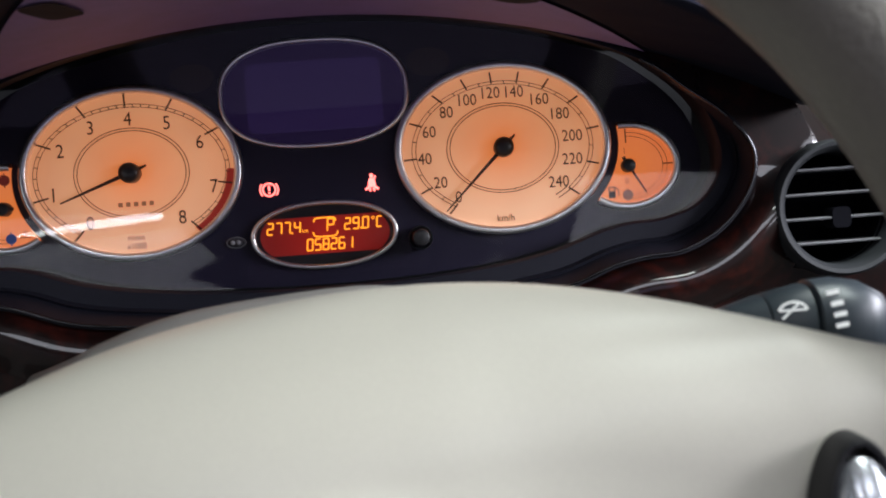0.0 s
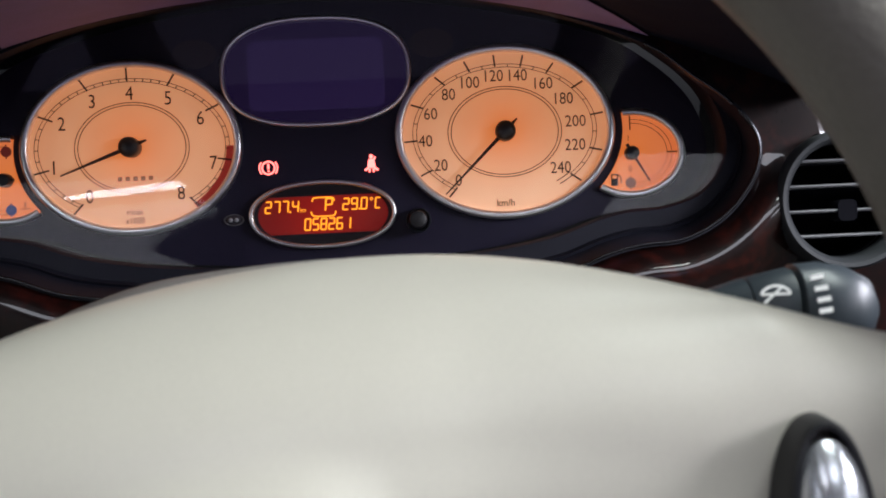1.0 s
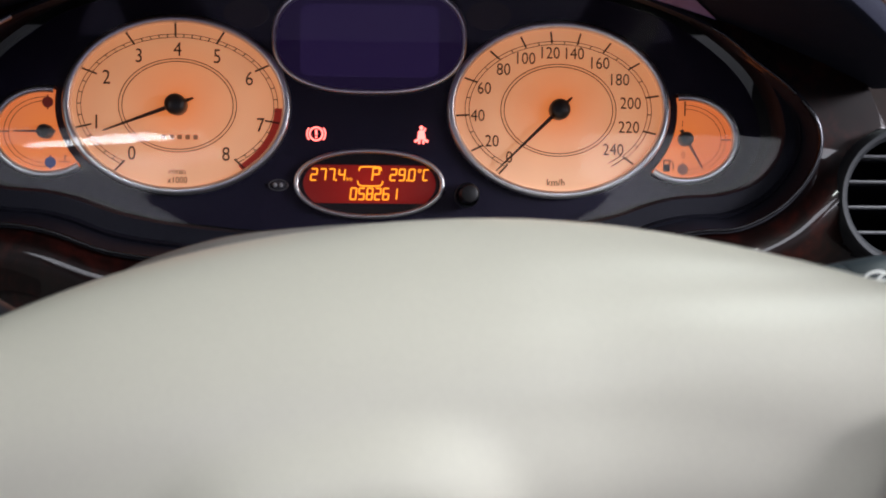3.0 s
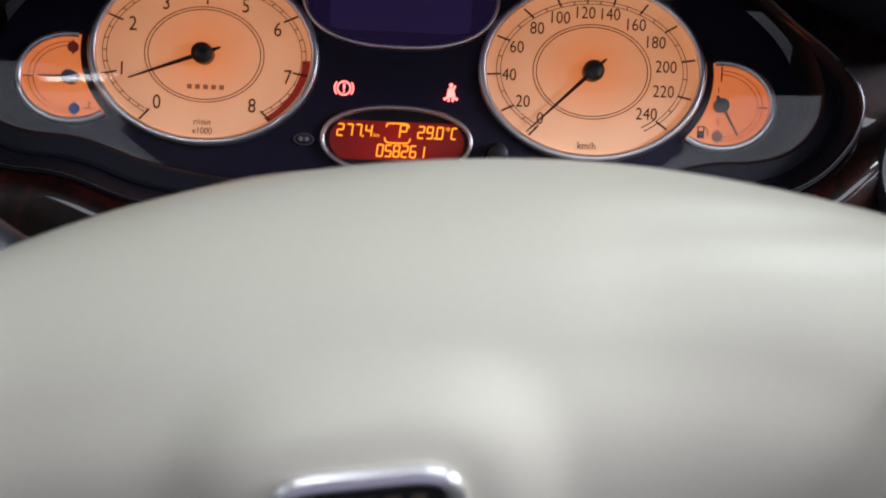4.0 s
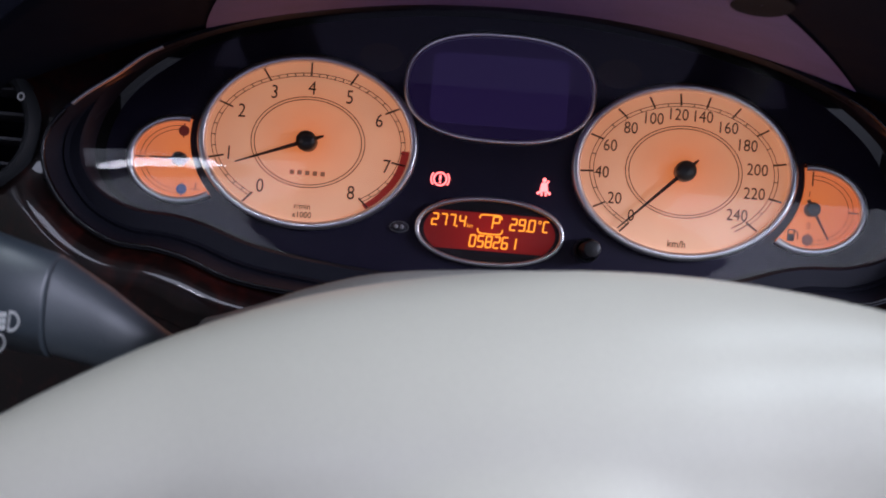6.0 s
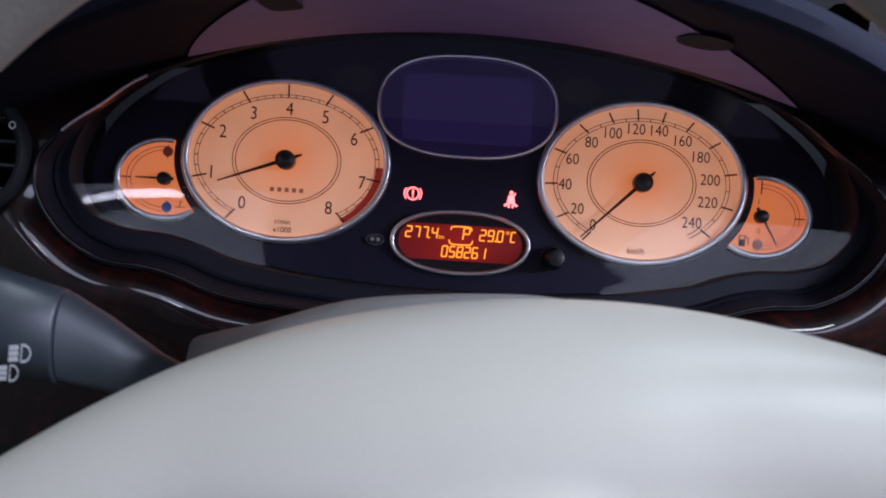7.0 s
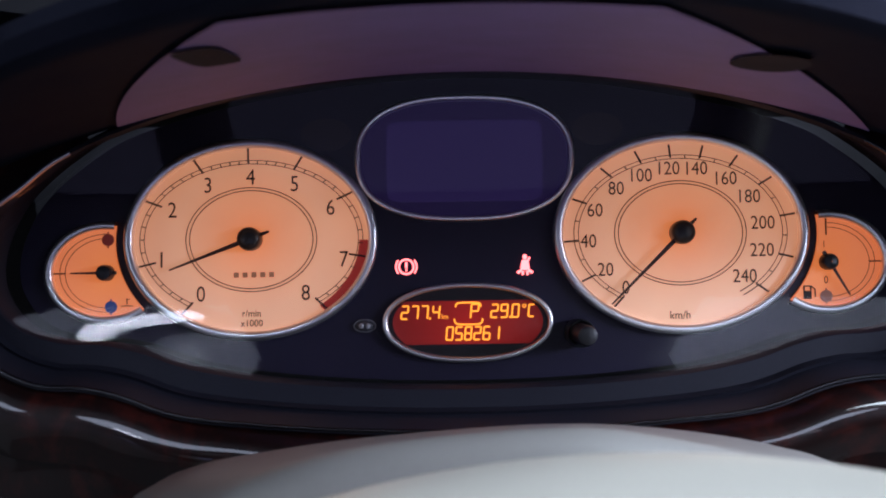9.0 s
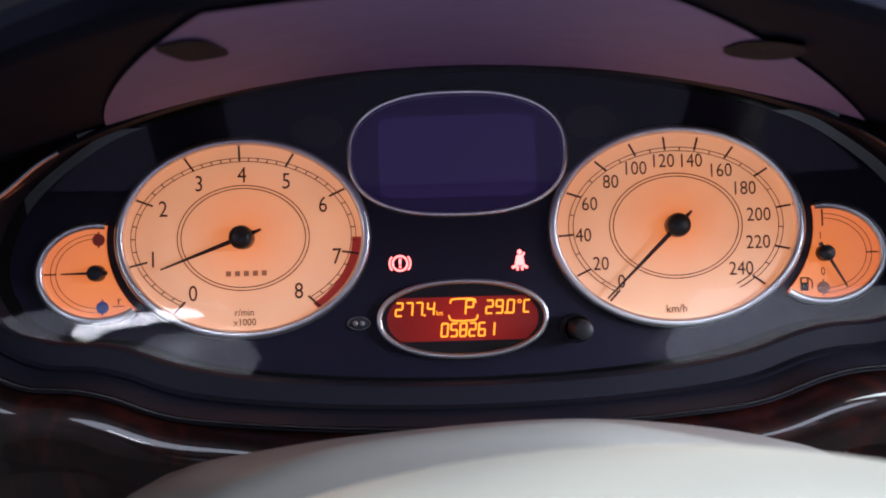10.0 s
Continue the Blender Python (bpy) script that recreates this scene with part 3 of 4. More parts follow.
loops = []
for k in (1.0, 0.9, 0.8, 0.7, 0.6, 0.5, 0.4, 0.3, 0.2, 0.1, 0.01):
    loops.append([(x * 1.002 * k, cover_y(x * k, z * k), z * 1.002 * k) for x, _, z in OPENING])
loft(bm, loops)
cover = part("clear_cover", bm, M_GLASS, cluster, "clear curved plastic cover")
cover.visible_shadow = False

# ---- bezel and hood ----
OUTER_HALF = [(0, -0.0788), (0.045, -0.0778), (0.085, -0.0750), (0.115, -0.0712), (0.138, -0.0632), (0.153, -0.0600), (0.172, -0.0582), (0.190, -0.0492),
              (0.203, -0.0350), (0.2085, -0.0205), (0.206, -0.0080), (0.194, 0.0060), (0.178, 0.0180), (0.157, 0.0330), (0.11, 0.0500), (0.05, 0.0602), (0, 0.0630)]
OUTER = [(x, -0.045, z) for x, z in smooth_path(mirrored(OUTER_HALF), 5, True)]
binnacle = thing("instrument_binnacle", "black moulded binnacle with an arched hood round the dials", "instrument binnacle")


def between(k, y, grow=0.0):
    base = [((1 - k) * p[0] + k * q[0], y + (1 - k) ** 2 * (cover_y(p[0], p[2]) + 0.013), (1 - k) * p[2] + k * q[2]) for p, q in zip(OPENING, OUTER)]
    return offset(base, grow) if grow else base


bm = bmesh.new()
loft(bm, [between(0, 0.003, 0.001), between(0.02, -0.014), between(0.10, -0.018), between(0.55, -0.026), between(0.62, -0.031), between(0.70, -0.0305), between(0.92, -0.042),
          between(1.0, -0.0455), between(1.0, -0.0455, 0.0015), between(1.0, -0.040, 0.002)])
part("bezel", bm, M_BEZEL, binnacle, "stepped black bezel")
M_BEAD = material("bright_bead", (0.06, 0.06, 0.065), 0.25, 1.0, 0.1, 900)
# left stretch of the bead: its highlight line is put into the colour
M_BEAD_GLINT = material("bead_glint", (0.9, 0.9, 0.92), 0.3, 1.0, 0.3, 500)
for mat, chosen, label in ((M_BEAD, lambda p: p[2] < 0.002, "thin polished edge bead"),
                           (M_BEAD_GLINT, lambda p: p[0] < 0 and 0.001 < p[2] < 0.034, "edge bead with its highlight in the colour"),
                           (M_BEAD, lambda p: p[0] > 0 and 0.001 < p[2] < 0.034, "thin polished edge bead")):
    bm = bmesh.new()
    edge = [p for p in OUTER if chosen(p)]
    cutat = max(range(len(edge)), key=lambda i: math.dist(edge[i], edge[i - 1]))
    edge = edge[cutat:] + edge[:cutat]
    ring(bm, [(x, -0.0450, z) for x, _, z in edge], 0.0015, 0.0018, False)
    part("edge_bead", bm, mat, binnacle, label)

NX, ND = 60, 24


def hood_sheet(bm, x0, x1, d0, d1, lift):
    """A stretch of the hood's underside; x0 and x1 may change with d."""
    rows = []
    for j in range(ND + 1):
        d = d0 + (d1 - d0) * j / ND
        rows.append([(x0(d) + (x1(d) - x0(d)) * i / NX, -d, hood_z(x0(d) + (x1(d) - x0(d)) * i / NX, d) + lift) for i in range(NX + 1)])
    loft(bm, rows, False)


def hood_end(x):
    """How far the hood reaches towards the driver: less at its sides."""
    return 0.225 - 2.6 * x * x


bm = bmesh.new()
xs = [-0.235 + 0.47 * i / NX for i in range(NX + 1)]
under = [[(x, -(0.040 + (hood_end(x) - 0.040) * j / ND), hood_z(x, 0.040 + (hood_end(x) - 0.040) * j / ND)) for x in xs] for j in range(ND + 1)]
lip = [[(x, -hood_end(x) - d, hood_z(x, hood_end(x)) + dz) for x in xs] for d, dz in ((0.004, 0.0015), (0.006, 0.006), (0.004, 0.011), (-0.006, 0.015))]
top = [[(x, -d * hood_end(x), hood_z(x, d * hood_end(x)) + 0.02 + 0.012 * (1 - d)) for x in xs] for d in (0.8, 0.5, 0.2, 0.0, -0.3)]
loft(bm, under + lip + top, False)
part("hood", bm, M_HOOD, binnacle, "soft black arched hood")
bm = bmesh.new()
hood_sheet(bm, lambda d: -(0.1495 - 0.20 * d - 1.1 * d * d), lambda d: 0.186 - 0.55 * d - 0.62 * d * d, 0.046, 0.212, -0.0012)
part("hood_lining", bm, M_LINING, binnacle, "brown felt lining under the hood, violet haze in its colour")
for side, x, d in ((1, 0.0860, 0.147), (-1, -0.0715, 0.166)):
    bm = bmesh.new()
    hole = [(x + px, -(d + pz), hood_z(x + px, d + pz)) for px, _, pz in oval(0.0096 if side > 0 else 0.0066, 0.0185, 40, 2.2 if side > 0 else 4.0)]
    loft(bm, [[(px + (x - px) * k, py + (-d - py) * k, hood_z(px + (x - px) * k, -(py + (-d - py) * k)) - 0.0020 + 0.0004 * k) for px, py, pz in hole] for k in (0.0, 0.3, 0.6, 0.98)])
    part("recess", bm, M_EYELET, binnacle, "dark oval recess")

# ---- wood fascia ----
fascia = thing("wood_fascia", "glossy dark red burl wood dashboard fascia", "dashboard trim", kind="structure")
low = [p for p in OUTER if p[2] < 0.037]
cutat = max(range(len(low)), key=lambda i: math.dist(low[i], low[i - 1]))
low = low[cutat:] + low[:cutat]
far = []
for p in low:
    far.append((p[0] * 2.3, 0.0, max(min(p[2] * 2.1, 0.075), -0.170)))
bm = bmesh.new()


def grown(d, y, mix):
    o = offset(low, d, 0, False)
    return [((1 - mix) * a[0] + mix * b[0], y, (1 - mix) * a[2] + mix * b[2]) for a, b in zip(o, far)]


def lean(loop):
    """The flat of the fascia falls away from the driver towards its foot."""
    return [(x, y + 0.16 * max(0.0, -0.07 - z) + 0.30 * max(0.0, z + 0.018), z) for x, y, z in loop]


ROLL = ((0.0012, -0.036), (0.0018, -0.0435), (0.0045, -0.0470), (0.0080, -0.0495), (0.0110, -0.0512), (0.0135, -0.0520), (0.0160, -0.0519), (0.0190, -0.0508), (0.0225, -0.0485), (0.0265, -0.0455),
        (0.0300, -0.0432))


def rolled(d, y):
    """The roll fades out up the sides of the binnacle, and to the left."""
    out = []
    for p in grown(d, y, 0):
        w = 1 - min(1.0, max(0.0, (p[2] + 0.050) / 0.034))
        w = w * w * (3 - 2 * w) * (1 - 0.3 * min(1.0, max(0.0, (-p[0] - 0.03) / 0.06)))
        out.append((p[0], min(y, -0.0425) * w + max(y, -0.0425) * (1 - w) if y < -0.0425 else y, p[2]))
    return out


loft(bm, [rolled(d, y) for d, y in ROLL] + [lean(grown(0.0305, -0.0415 + 0.004 * (k / 40) ** 0.5, (k / 40) ** 1.15)) for k in range(1, 41)], False)
VENTS = ((0.247, -0.0435), (-0.2440, -0.0104))
gone = [f for f in bm.faces if any(((f.calc_center_median().x - vx) / 0.0312) ** 2 + ((f.calc_center_median().z - vz) / 0.0312) ** 2 < 1 for vx, vz in VENTS)]
bmesh.ops.delete(bm, geom=gone, context="FACES")
part("veneer", bm, M_WOOD, fascia)


# ---- air vents ----
def air_vent(cx, cz, mark):
    vent = thing("air_vent", "round black air vent with horizontal slats in the wood fascia", "air vent", group="dashboard air vents", at=(cx, -0.0385, cz))
    bm = bmesh.new()
    loft(bm, [oval(r, r, 96, y=y) for r, y in ((0.0322, 0.040), (0.0326, -0.008), (0.0322, -0.0125), (0.0310, -0.0140), (0.0292, -0.0135), (0.0272, -0.0105), (0.0262, 0.004))])
    part("ring", bm, M_VENT, vent, "satin black ring")
    bm = bmesh.new()
    loft(bm, [oval(r, r, 64, y=y) for r, y in ((0.0264, 0.0), (0.0255, 0.030), (0.0002, 0.032))])
    part("duct", bm, M_VENTIN, vent)
    for i in range(-2, 2):
        z = i * 0.0117 + 0.0070
        w = 0.0262 * math.sqrt(max(0.05, 1 - (z / 0.0264) ** 2))
        bm = bmesh.new()
        prof = [(-0.0055, 0.0), (-0.0050, 0.0007), (0.0, 0.0008), (0.018, 0.0010), (0.018, -0.0006), (0.0, -0.0004), (-0.0050, -0.0006)]
        loft(bm, [[(x, y, zz) for y, zz in prof] for x in (-w, -w / 2, 0, w / 2, w)])
        part("slat", bm, M_SLAT, vent, at=(0, 0, z))
    bm = bmesh.new()
    plate(bm, [(p[0], -0.0062, p[2]) for p in oval(0.0045, 0.0050, 24, 4)], 0.010)
    part("slider", bm, M_VENTIN, vent, at=(0.002, 0, -0.0047), smooth=False)
    if mark:
        bm = bmesh.new()
        loft(bm, [oval(0.0018, 0.0020, 24), oval(0.0010, 0.0012, 24)])
        part("mark", bm, M_WHITE, vent, "white ring mark", at=(0.0264, -0.0146, 0.0139))
    return vent


air_vent(0.247, -0.0435, 0)
air_vent(-0.2440, -0.0104, 1)

# ---- steering column cowl ----
column = thing("steering_column_cowl", "cream plastic steering column cowl", "steering column cowl")
WIDE = [(-0.1085, -0.0920), (-0.098, -0.0830), (-0.075, -0.0785), (-0.038, -0.0738), (0.020, -0.0700), (0.062, -0.0715), (0.105, -0.0785), (0.124, -0.0890), (0.120, -0.130), (0.0, -0.155), (-0.100, -0.130)]
NEAR = [(-0.0725, -0.0880), (-0.0675, -0.0755), (-0.055, -0.0690), (-0.030, -0.0624), (0.012, -0.0586), (0.038, -0.0596), (0.072, -0.0680), (0.094, -0.0800), (0.095, -0.125), (0.0, -0.150), (-0.080, -0.125)]


def cowl_section(y, mix, shrink, drop):
    """Between the wide section at the dash and the narrow one behind the wheel."""
    loop = smooth_path([((1 - mix) * p[0] + mix * q[0], (1 - mix) * p[1] + mix * q[1]) for p, q in zip(WIDE, NEAR)], 6, True)
    return [(0.01 + (x - 0.01) * shrink, y, -0.1100 + (z + 0.11) * shrink + drop) for x, z in loop]


for name, up in (("upper_shell", 1), ("lower_shell", -1)):
    bm = bmesh.new()
    loft(bm, [cowl_section(*s) for s in ((-0.030, 0, 0.92, -0.010), (-0.055, 0, 0.97, -0.005), (-0.085, 0, 1, -0.001), (-0.120, 0, 1, 0), (-0.137, 0.22, 1, 0), (-0.153, 0.5, 1, 0), (-0.170, 0.82, 1, 0),
                                         (-0.181, 1, 1, 0), (-0.186, 1, 0.98, -0.0004), (-0.189, 1, 0.94, -0.001), (-0.190, 1, 0.85, -0.002))])
    bmesh.ops.delete(bm, geom=[f for f in bm.faces if up * (f.calc_center_median().z + 0.105) < 0], context="FACES")
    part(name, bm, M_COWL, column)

# ---- steering wheel, turned a little to the left ----
wheel = thing("steering_wheel", "cream leather steering wheel with padded centre, turned slightly", "steering wheel")
wheel.matrix_world = TILT @ Matrix.Translation((0, -0.2730, -0.1217)) @ Matrix.Rotation(radians(-8), 4, "Y")
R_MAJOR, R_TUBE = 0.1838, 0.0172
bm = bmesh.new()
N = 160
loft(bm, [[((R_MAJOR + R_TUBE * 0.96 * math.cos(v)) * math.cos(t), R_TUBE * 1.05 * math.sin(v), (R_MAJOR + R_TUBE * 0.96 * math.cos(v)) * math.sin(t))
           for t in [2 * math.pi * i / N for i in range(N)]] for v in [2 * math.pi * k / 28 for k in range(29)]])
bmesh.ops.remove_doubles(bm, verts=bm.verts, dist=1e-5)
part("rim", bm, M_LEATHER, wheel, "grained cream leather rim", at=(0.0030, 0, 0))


# the pad's upper edge, across the wheel
HUB_TOP = (0.06062, 0.00215, -0.03177, 0.00899, -0.02906, -0.00551, 0.02005, 0.00042, -0.00140)


def hub_top(x):
    return sum(k * (x / 0.15) ** i for i, k in enumerate(HUB_TOP))


def hub_low(x):
    return -0.085 + 0.042 * min(1.0, (abs(x) / 0.13)) ** 4


def smoothstep(a, b, v):
    t = min(1.0, max(0.0, (v - a) / (b - a)))
    return t * t * (3 - 2 * t)


def hub_y(x, z):
    """Depth of the pad's face behind the rim's plane (driver's side negative)."""
    top, low = hub_top(x), hub_low(x)
    wide = smoothstep(0.08, 0.17, abs(x))
    face = 0.002 - 0.006 * smoothstep(0.06, 0.13, abs(x))
    back = max(0.057 - 2.7 * x * x, 0.008)
    crease = 0.021 * (1 - wide) - 0.004 * wide - 1.2 * x * x * (1 - wide)
    e = max(0.0, min(1.0, (top - z) / (top - crease)))
    f = max(0.0, min(1.0, (z - low) / 0.030))
    y = face + (back - face) * (1 - math.sqrt(max(0, 1 - (1 - e) ** 1.8))) + 0.05 * (1 - math.sqrt(max(0, 1 - (1 - f) ** 2)))
    dome = 0.0175 * math.exp(-((x - 0.003) / 0.110) ** 2 - ((z + 0.002) / (0.052 if z < -0.002 else 0.039)) ** 2)
    bx, bz = (x - 0.0066) / 0.038, (z + 0.0180) / 0.036
    rr = (abs(bx) ** 3.2 + abs(bz) ** 3.2) ** (1 / 3.2)
    fold = 0.0026 * math.exp(-((z - crease + 0.002) / 0.016) ** 2)
    d = 0.002 - z
    y += 0.16 * (d + math.hypot(d, 0.016))      # the face turns down below its middle
    return y + fold - dome - 0.0036 * (1 - smoothstep(0.66, 1.14, rr))


bm = bmesh.new()
HX, HZ = 110, 70
front = []
for j in range(HZ + 1):
    v = j / HZ
    v = 1 - (1 - v) ** 1.6
    row = []
    for i in range(HX + 1):
        x = -0.178 + 0.356 * i / HX
        z = hub_low(x) + (hub_top(x) - hub_low(x)) * v
        row.append((x, hub_y(x, z), z))
    front.append(row)
back = [(p[0], p[1] + 0.006, p[2] - 0.014) for p in front[-1]]
first = [(p[0], p[1] + 0.02, p[2] + 0.004) for p in front[0]]
loft(bm, [first] + front + [back], False)
part("airbag_pad", bm, M_CREAM, wheel, "smooth cream padded centre")

badge = new("badge")
badge.parent, badge.matrix_basis = wheel, Matrix.Translation((0.0066, -0.0114, -0.0170)) @ Matrix.Rotation(radians(15), 4, "X")
tagged(badge, "chrome-framed black badge")
bm = bmesh.new()
outer = oval(0.0190, 0.0165, 80, 5)
loft(bm, [offset(outer, d, y) for d, y in ((0.0006, 0.003), (0.0004, -0.0012), (-0.0008, -0.0024), (-0.0024, -0.0026), (-0.0034, -0.0016), (-0.0036, 0.0))])
part("frame", bm, M_CHROME, badge, "rounded chrome frame")
bm = bmesh.new()
plate(bm, offset(outer, -0.0034, -0.0006), 0.001)
part("plate", bm, M_RUBBER, badge, "black enamel plate")
for i in range(5):            # the maker's name, as plain bars
    bm = bmesh.new()
    bar(bm, (-0.0112 + i * 0.0050, 0.0088), (-0.0084 + i * 0.0050, 0.0088), 0.0036, -0.0012)
    part("bar", bm, M_LETTER, badge, "pale gold raised bar", smooth=False)

keys = new("key_pod")
keys.parent, keys.matrix_basis = wheel, Matrix.Translation((0.1358, -0.0092, -0.0200)) @ Matrix.Rotation(radians(4), 4, "Y")
tagged(keys, "black oval pod with a silver key")
bm = bmesh.new()
outer = oval(0.0098, 0.0268, 64, 2.2)
loft(bm, [offset(outer, d, y) for d, y in ((0.0004, 0.008), (0.0, -0.002), (-0.0008, -0.0034), (-0.0018, -0.0032), (-0.0022, 0.002))])
part("surround", bm, M_RUBBER, keys, "black surround")
bm = bmesh.new()
loft(bm, [[(p[0] * k, y, p[2] * k) for p in outer] for k, y in ((0.85, 0.003), (0.84, -0.0028), (0.70, -0.0058), (0.5, -0.0078), (0.25, -0.0086), (0.01, -0.0088))])
part("key", bm, M_SILVER, keys, "domed silver key")


# ---- stalks ----
def tube_along(bm, stations, n=28, power=2.3):
    """Oval sections across x: stations of x, y, z, half depth, half height."""
    rows = []
    for x, y, z, ry, rz in stations:
        rows.append([(x, y + ry * math.copysign(abs(math.cos(t)) ** (2 / power), math.cos(t)), z + rz * math.copysign(abs(math.sin(t)) ** (2 / power), math.sin(t)))
                     for t in [2 * math.pi * i / n for i in range(n)]])
    r = loft(bm, rows)
    bm.faces.new(r[0])
    bm.faces.new(r[-1])


def headlamp_symbol(parent, x, y, z, s):
    bm = bmesh.new()
    path = [(s * px, 0, s * pz) for px, pz in smooth_path([(0.0, -0.5), (0.35, -0.42), (0.55, 0.0), (0.35, 0.42), (0.0, 0.5)], 5)]
    path = path + [(0, 0, -s * 0.5)]
    loft(bm, [path, [(p[0] * 0.72 + s * 0.07, 0, p[2] * 0.72) for p in path]], False)
    for k in range(3):
        bar(bm, (-s * 0.62, s * (-0.36 + 0.30 * k)), (-s * 0.14, s * (-0.30 + 0.30 * k)), s * 0.25, 0, 0.0002)
    part("headlamp_symbol", bm, M_WHITE, parent, at=(x, y, z), smooth=False)


stalk = thing("light_stalk", "dark grey light switch stalk with white lamp symbols", "control stalk")
bm = bmesh.new()
tube_along(bm, [(-0.0826, -0.1461, -0.1111, 0.0078, 0.0078), (-0.1062, -0.1630, -0.0973, 0.0085, 0.0090), (-0.1195, -0.1812, -0.0875, 0.0101, 0.0128), (-0.1282, -0.1950, -0.0813, 0.0109, 0.0148)])
part("arm", bm, M_STALK, stalk)
bm = bmesh.new()
tube_along(bm, [(-0.1286, -0.1960, -0.0811, 0.0106, 0.0145), (-0.1293, -0.1964, -0.0810, 0.0114, 0.0154), (-0.1488, -0.2044, -0.0762, 0.0120, 0.0169), (-0.1692, -0.2124, -0.0704, 0.0115, 0.0160), (-0.1914, -0.2195, -0.0646, 0.0102, 0.0133), (-0.1976, -0.2213, -0.0633, 0.0062, 0.0080)])
part("twist_grip", bm, M_STALK, stalk)
headlamp_symbol(stalk, -0.1353, -0.2128, -0.0855, 0.0060)
headlamp_symbol(stalk, -0.1386, -0.2124, -0.0918, 0.0055)

wiper = thing("wiper_stalk", "grey wiper stalk with white markings", "control stalk", at=(-0.0055, -0.010, -0.0030))
bm = bmesh.new()
tube_along(bm, [(0.085, -0.150, -0.0925, 0.008, 0.008), (0.115, -0.172, -0.0865, 0.009, 0.009), (0.140, -0.190, -0.0800, 0.010, 0.0100), (0.1515, -0.193, -0.0775, 0.0112, 0.0112)])
part("arm", bm, M_STALK, wiper)
bm = bmesh.new()
tube_along(bm, [(0.1520, -0.1931, -0.0774, 0.0109, 0.0109), (0.1525, -0.1932, -0.0773, 0.0113, 0.0113), (0.1640, -0.195, -0.0762, 0.012, 0.0126)])
part("collar", bm, M_STALK, wiper)
bm = bmesh.new()
tube_along(bm, [(0.1648, -0.1952, -0.0762, 0.0116, 0.0122), (0.1656, -0.1955, -0.0761, 0.0126, 0.0134), (0.172, -0.197, -0.0757, 0.0130, 0.0135), (0.179, -0.198, -0.0757, 0.0118, 0.0122),
                (0.185, -0.199, -0.0760, 0.0085, 0.0088), (0.188, -0.1995, -0.0763, 0.0030, 0.0035)])
part("twist_grip", bm, M_STALK, wiper)
bm = bmesh.new()
path = [(0.0050 * math.cos(radians(a)), 0, 0.0040 * math.sin(radians(a))) for a in range(20, 161, 10)]
loft(bm, [path, [(p[0] * 0.8, 0, p[2] * 0.75 + 0.0002) for p in path]], False)
bar(bm, (-0.0042, 0.0012), (0.0042, 0.0012), 0.0007, 0, 0.0002)
bar(bm, (-0.0034, -0.0012), (0.0018, 0.0032), 0.0007, -0.0002, 0.0002)
part("wiper_symbol", bm, M_WHITE, wiper, at=(0.1570, -0.2062, -0.0718))
for k in range(4):            # speed marks, too small to read
    dz = 0.0095 - 0.0031 * k
    bm = bmesh.new()
    bar(bm, (0, -0.0002), (0.0038, 0.0003), 0.0014, 0, 0.0002)
    part("speed_mark", bm, M_WHITE, wiper, at=(0.1665 + 0.0003 * k, -0.1975 - 0.0132 * math.sqrt(1 - (dz / 0.0137) ** 2.3), -0.0757 + dz), smooth=False)

# ---- the car round it ----
dash = thing("dashboard", "dark grained dashboard body below and behind the fascia", "dashboard", kind="structure")
bm = bmesh.new()
prof = [(0.35, 0.115), (0.02, 0.112), (-0.030, 0.100), (-0.020, 0.070), (0.02, 0.022), (0.06, -0.10), (0.05, -0.165), (0.03, -0.22), (0.06, -0.34), (0.28, -0.50)]
loft(bm, [[(x, y + 0.012, z) for y, z in prof] for x in (-0.75, -0.205)], False)
loft(bm, [[(x, y + 0.012, z) for y, z in prof] for x in (0.205, 0.75)], False)
low_prof = [(0.06, -0.09), (0.05, -0.165), (0.03, -0.22), (0.06, -0.34), (0.28, -0.50)]
loft(bm, [[(x, y + 0.012, z) for y, z in low_prof] for x in (-0.235, 0.235)], False)
loft(bm, [[(x, y, z) for y, z in ((0.35, 0.115), (0.06, 0.112))] for x in (-0.235, 0.235)], False)
part("dash_body", bm, M_DASH, dash)


def add_box(bm, x0, x1, y0, y1, z0, z1):
    m = Matrix.LocRotScale(((x0 + x1) / 2, (y0 + y1) / 2, (z0 + z1) / 2), None, (x1 - x0, y1 - y0, z1 - z0))
    bmesh.ops.create_cube(bm, size=1, matrix=m)


def shell(name, boxes, mat, label, category):
    """A wall, floor or ceiling out of butted blocks that leave its openings free."""
    bm = bmesh.new()
    for b in boxes:
        add_box(bm, *b)
    me = bpy.data.meshes.new(name)
    bm.to_mesh(me)
    bm.free()
    me.materials.append(mat)
    return tagged(new(name, me), label, category, kind="structure")


def window(name, boxes, pane, label):
    """A frame set into an opening, with its pane."""
    frame_ob = shell(name, boxes, M_RUBBER, label, "window")
    bm = bmesh.new()
    add_box(bm, *pane)
    glass = part("pane", bm, M_PANE, frame_ob, smooth=False)
    glass.visible_shadow = False


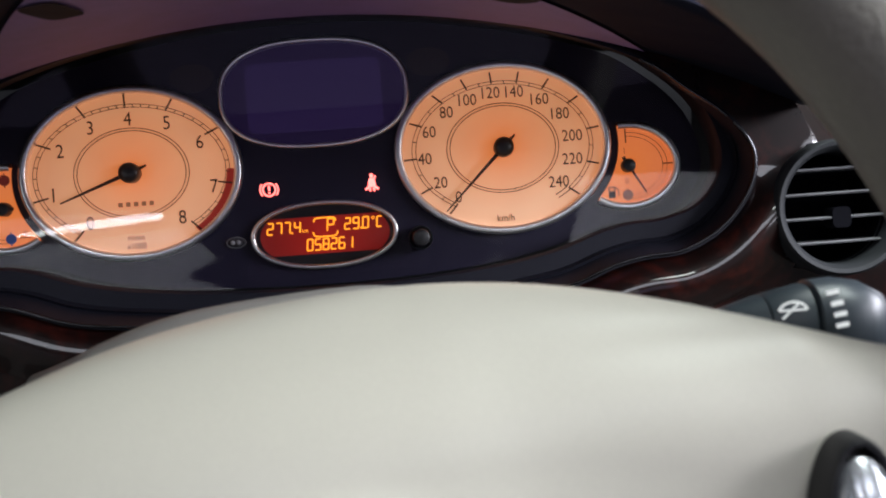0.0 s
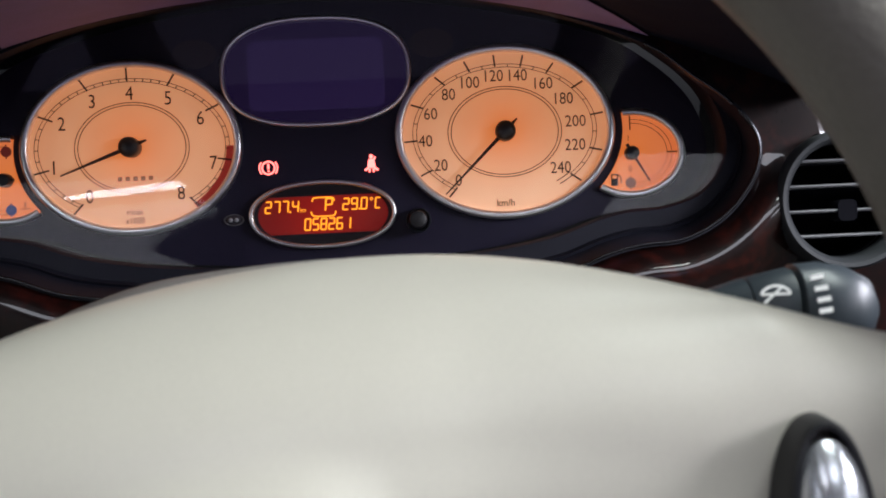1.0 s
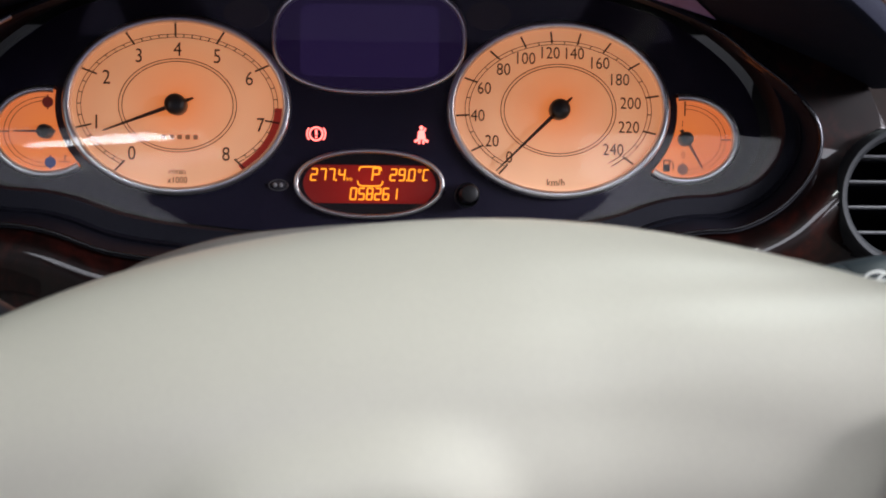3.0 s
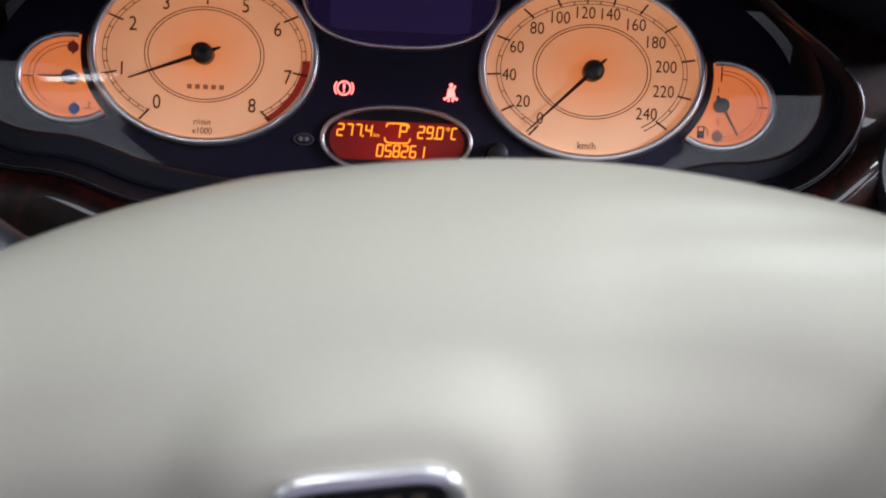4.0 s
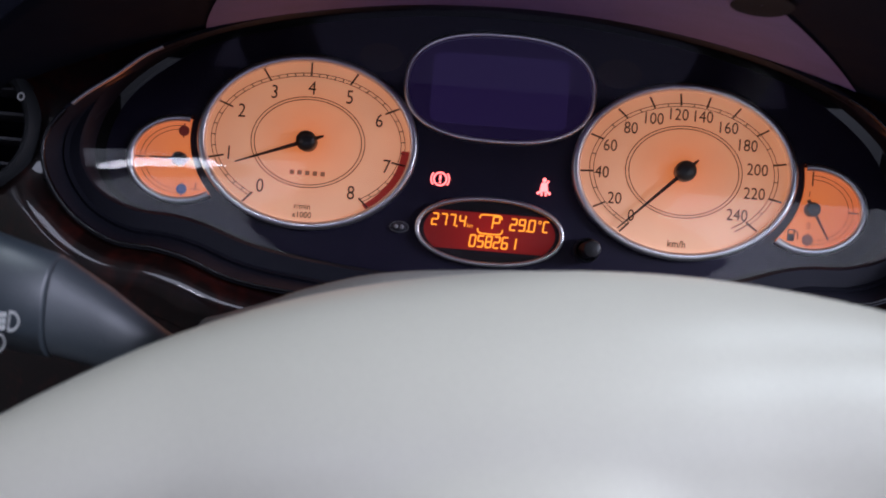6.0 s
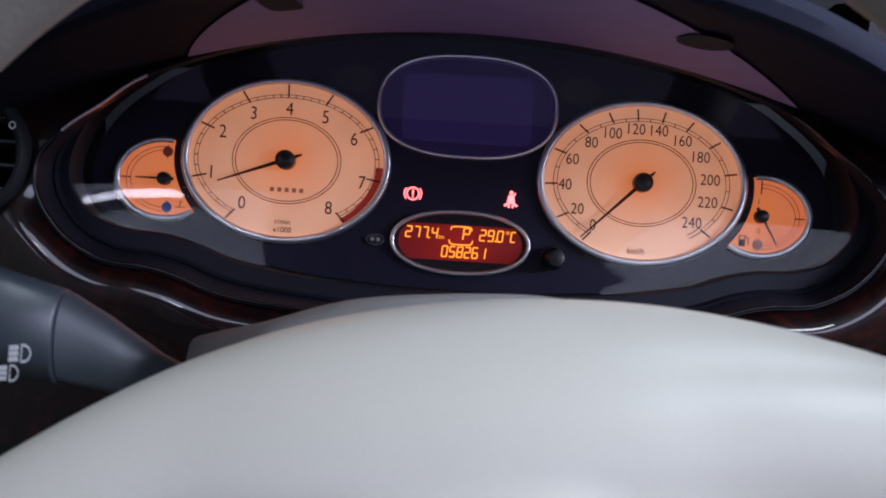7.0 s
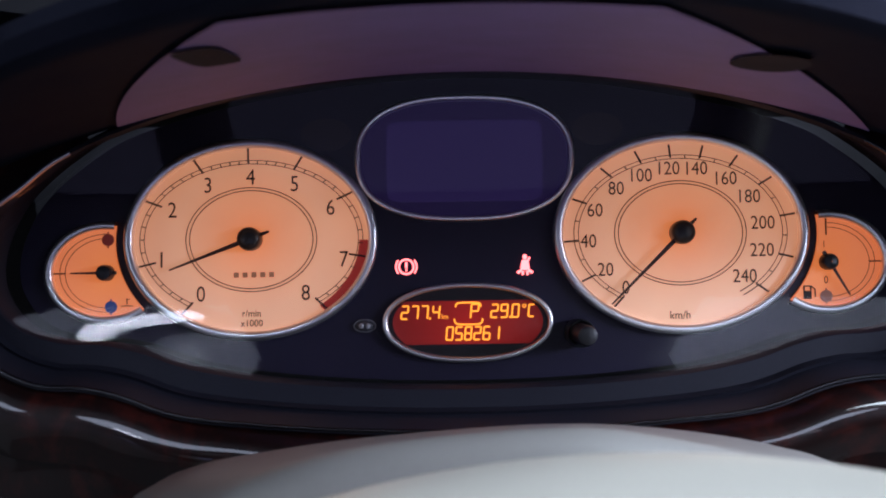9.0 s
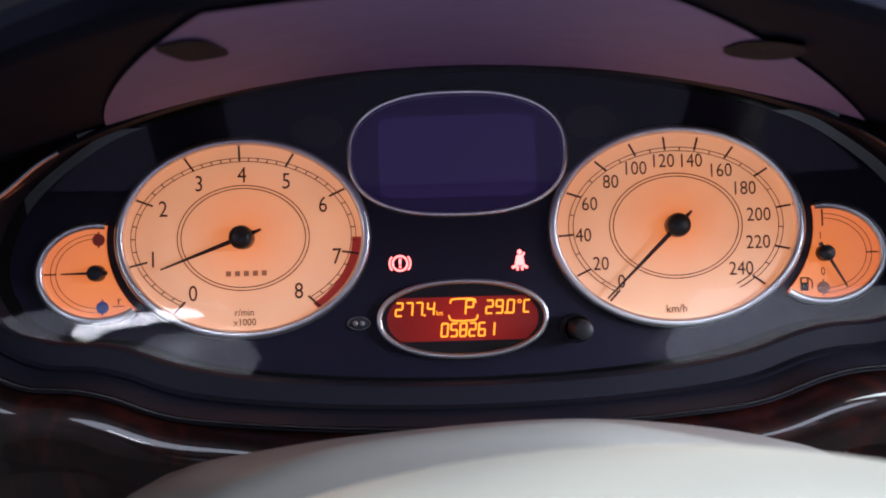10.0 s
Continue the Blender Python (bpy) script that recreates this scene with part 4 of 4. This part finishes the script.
M_TRIM = material("cabin_trim", (0.20, 0.19, 0.175), 0.8, 0, 0.1, 60, 0.3)
M_FLOOR = material("carpet", (0.08, 0.075, 0.07), 0.95, 0, 0.2, 300, 0.5)
shell("floor", [(-0.80, 0.80, -1.90, 0.80, -0.03, 0.0)], M_FLOOR, "dark grey carpeted cabin floor", "floor")
shell("wall_north", [(-0.80, 0.80, 0.75, 0.80, 0.0, 0.78)], M_DASH, "dark front bulkhead of the cabin", "wall")
shell("wall_south", [(-0.80, 0.80, -1.90, -1.85, 0.0, 0.40), (-0.80, 0.80, -1.90, -1.85, 1.16, 1.29), (-0.80, -0.71, -1.90, -1.85, 0.40, 1.16), (0.71, 0.80, -1.90, -1.85, 0.40, 1.16)],
      M_TRIM, "cream rear wall of the cabin round the rear window", "wall")
for name, x0, x1 in (("wall_east", 0.75, 0.80), ("wall_west", -0.80, -0.75)):
    shell(name, [(x0, x1, -1.85, 0.75, 0.0, 0.74), (x0, x1, -1.85, 0.75, 1.10, 1.29), (x0, x1, -1.85, -1.42, 0.74, 1.10), (x0, x1, 0.12, 0.75, 0.74, 1.10)],
          M_TRIM, "cream trimmed cabin side with a window", "wall")
shell("ceiling", [(-0.80, 0.80, -1.90, -1.12, 1.29, 1.32), (-0.80, 0.80, -0.70, -0.20, 1.29, 1.32),
                  (-0.80, -0.44, -1.12, -0.70, 1.29, 1.32), (-0.16, 0.14, -1.12, -0.70, 1.29, 1.32), (0.52, 0.80, -1.12, -0.70, 1.29, 1.32)],
      M_TRIM, "cream headliner with two added roof openings", "ceiling")
window("window_1", [(0.765, 0.785, -1.42, 0.12, 0.74, 0.755), (0.765, 0.785, -1.42, 0.12, 1.085, 1.10)], (0.773, 0.777, -1.42, 0.12, 0.755, 1.085), "side window in a black frame")
window("window_2", [(-0.785, -0.765, -1.42, 0.12, 0.74, 0.755), (-0.785, -0.765, -1.42, 0.12, 1.085, 1.10)], (-0.777, -0.773, -1.42, 0.12, 0.755, 1.085), "side window in a black frame")
window("window_3", [(-0.71, 0.71, -1.885, -1.865, 0.40, 0.415), (-0.71, 0.71, -1.885, -1.865, 1.145, 1.16)], (-0.71, 0.71, -1.877, -1.873, 0.415, 1.145), "rear window in a black frame")
# unseen roof panes, added above the two roof fills
for name, x0, x1, y0, y1 in (("added_roof_pane_1", -0.44, -0.16, -1.12, -0.70), ("added_roof_pane_2", 0.14, 0.52, -1.12, -0.70)):
    window(name, [(x0, x1, y0, y0 + 0.02, 1.30, 1.315), (x0, x1, y1 - 0.02, y1, 1.30, 1.315)], (x0, x1, y0 + 0.02, y1 - 0.02, 1.306, 1.310), "added roof pane in a black frame, over a fill lamp")
bm = bmesh.new()
loft(bm, [[(x, y, z) for y, z in ((-0.20, 1.302), (0.77, 0.78), (0.773, 0.784), (-0.197, 1.306), (-0.20, 1.302))] for x in (-0.80, 0.80)], False)
me = bpy.data.meshes.new("windscreen")
bm.to_mesh(me)
bm.free()
me.materials.append(M_PANE)
screen = tagged(new("windscreen", me), "clear sloping windscreen", "windscreen", kind="structure")
screen.visible_shadow = False

M_DIFFUSER = material("lamp_diffuser", (0.9, 0.9, 0.9), 0.5, emit=(1.0, 0.98, 0.94), power=38.0)


def dome_lamp(eye, a, b, turn):
    """A flat lamp under the headliner, facing the dashboard."""
    lamp = thing("dome_lamp", "lit white dome lamp on the headliner", "dome lamp")
    lamp.matrix_world = pose(*eye, 0, 0, turn)
    bm = bmesh.new()
    loft(bm, [[(x, z * (0.72 + 0.28 * x / a), y) for x, y, z in oval(a + d, b + d, 48, 5, y=h)] for d, h in ((0.02, 0.045), (0.02, 0.0), (0.006, -0.004), (0.0, 0.0))])
    part("housing", bm, M_TRIM, lamp)
    bm = bmesh.new()
    bm.faces.new([bm.verts.new((x, z * (0.72 + 0.28 * x / a), -0.002)) for x, _, z in oval(a, b, 48, 5)])
    part("diffuser", bm, M_DIFFUSER, lamp, "glowing diffuser")


dome_lamp((-0.290, -1.005, 1.245), 0.062, 0.028, -30)
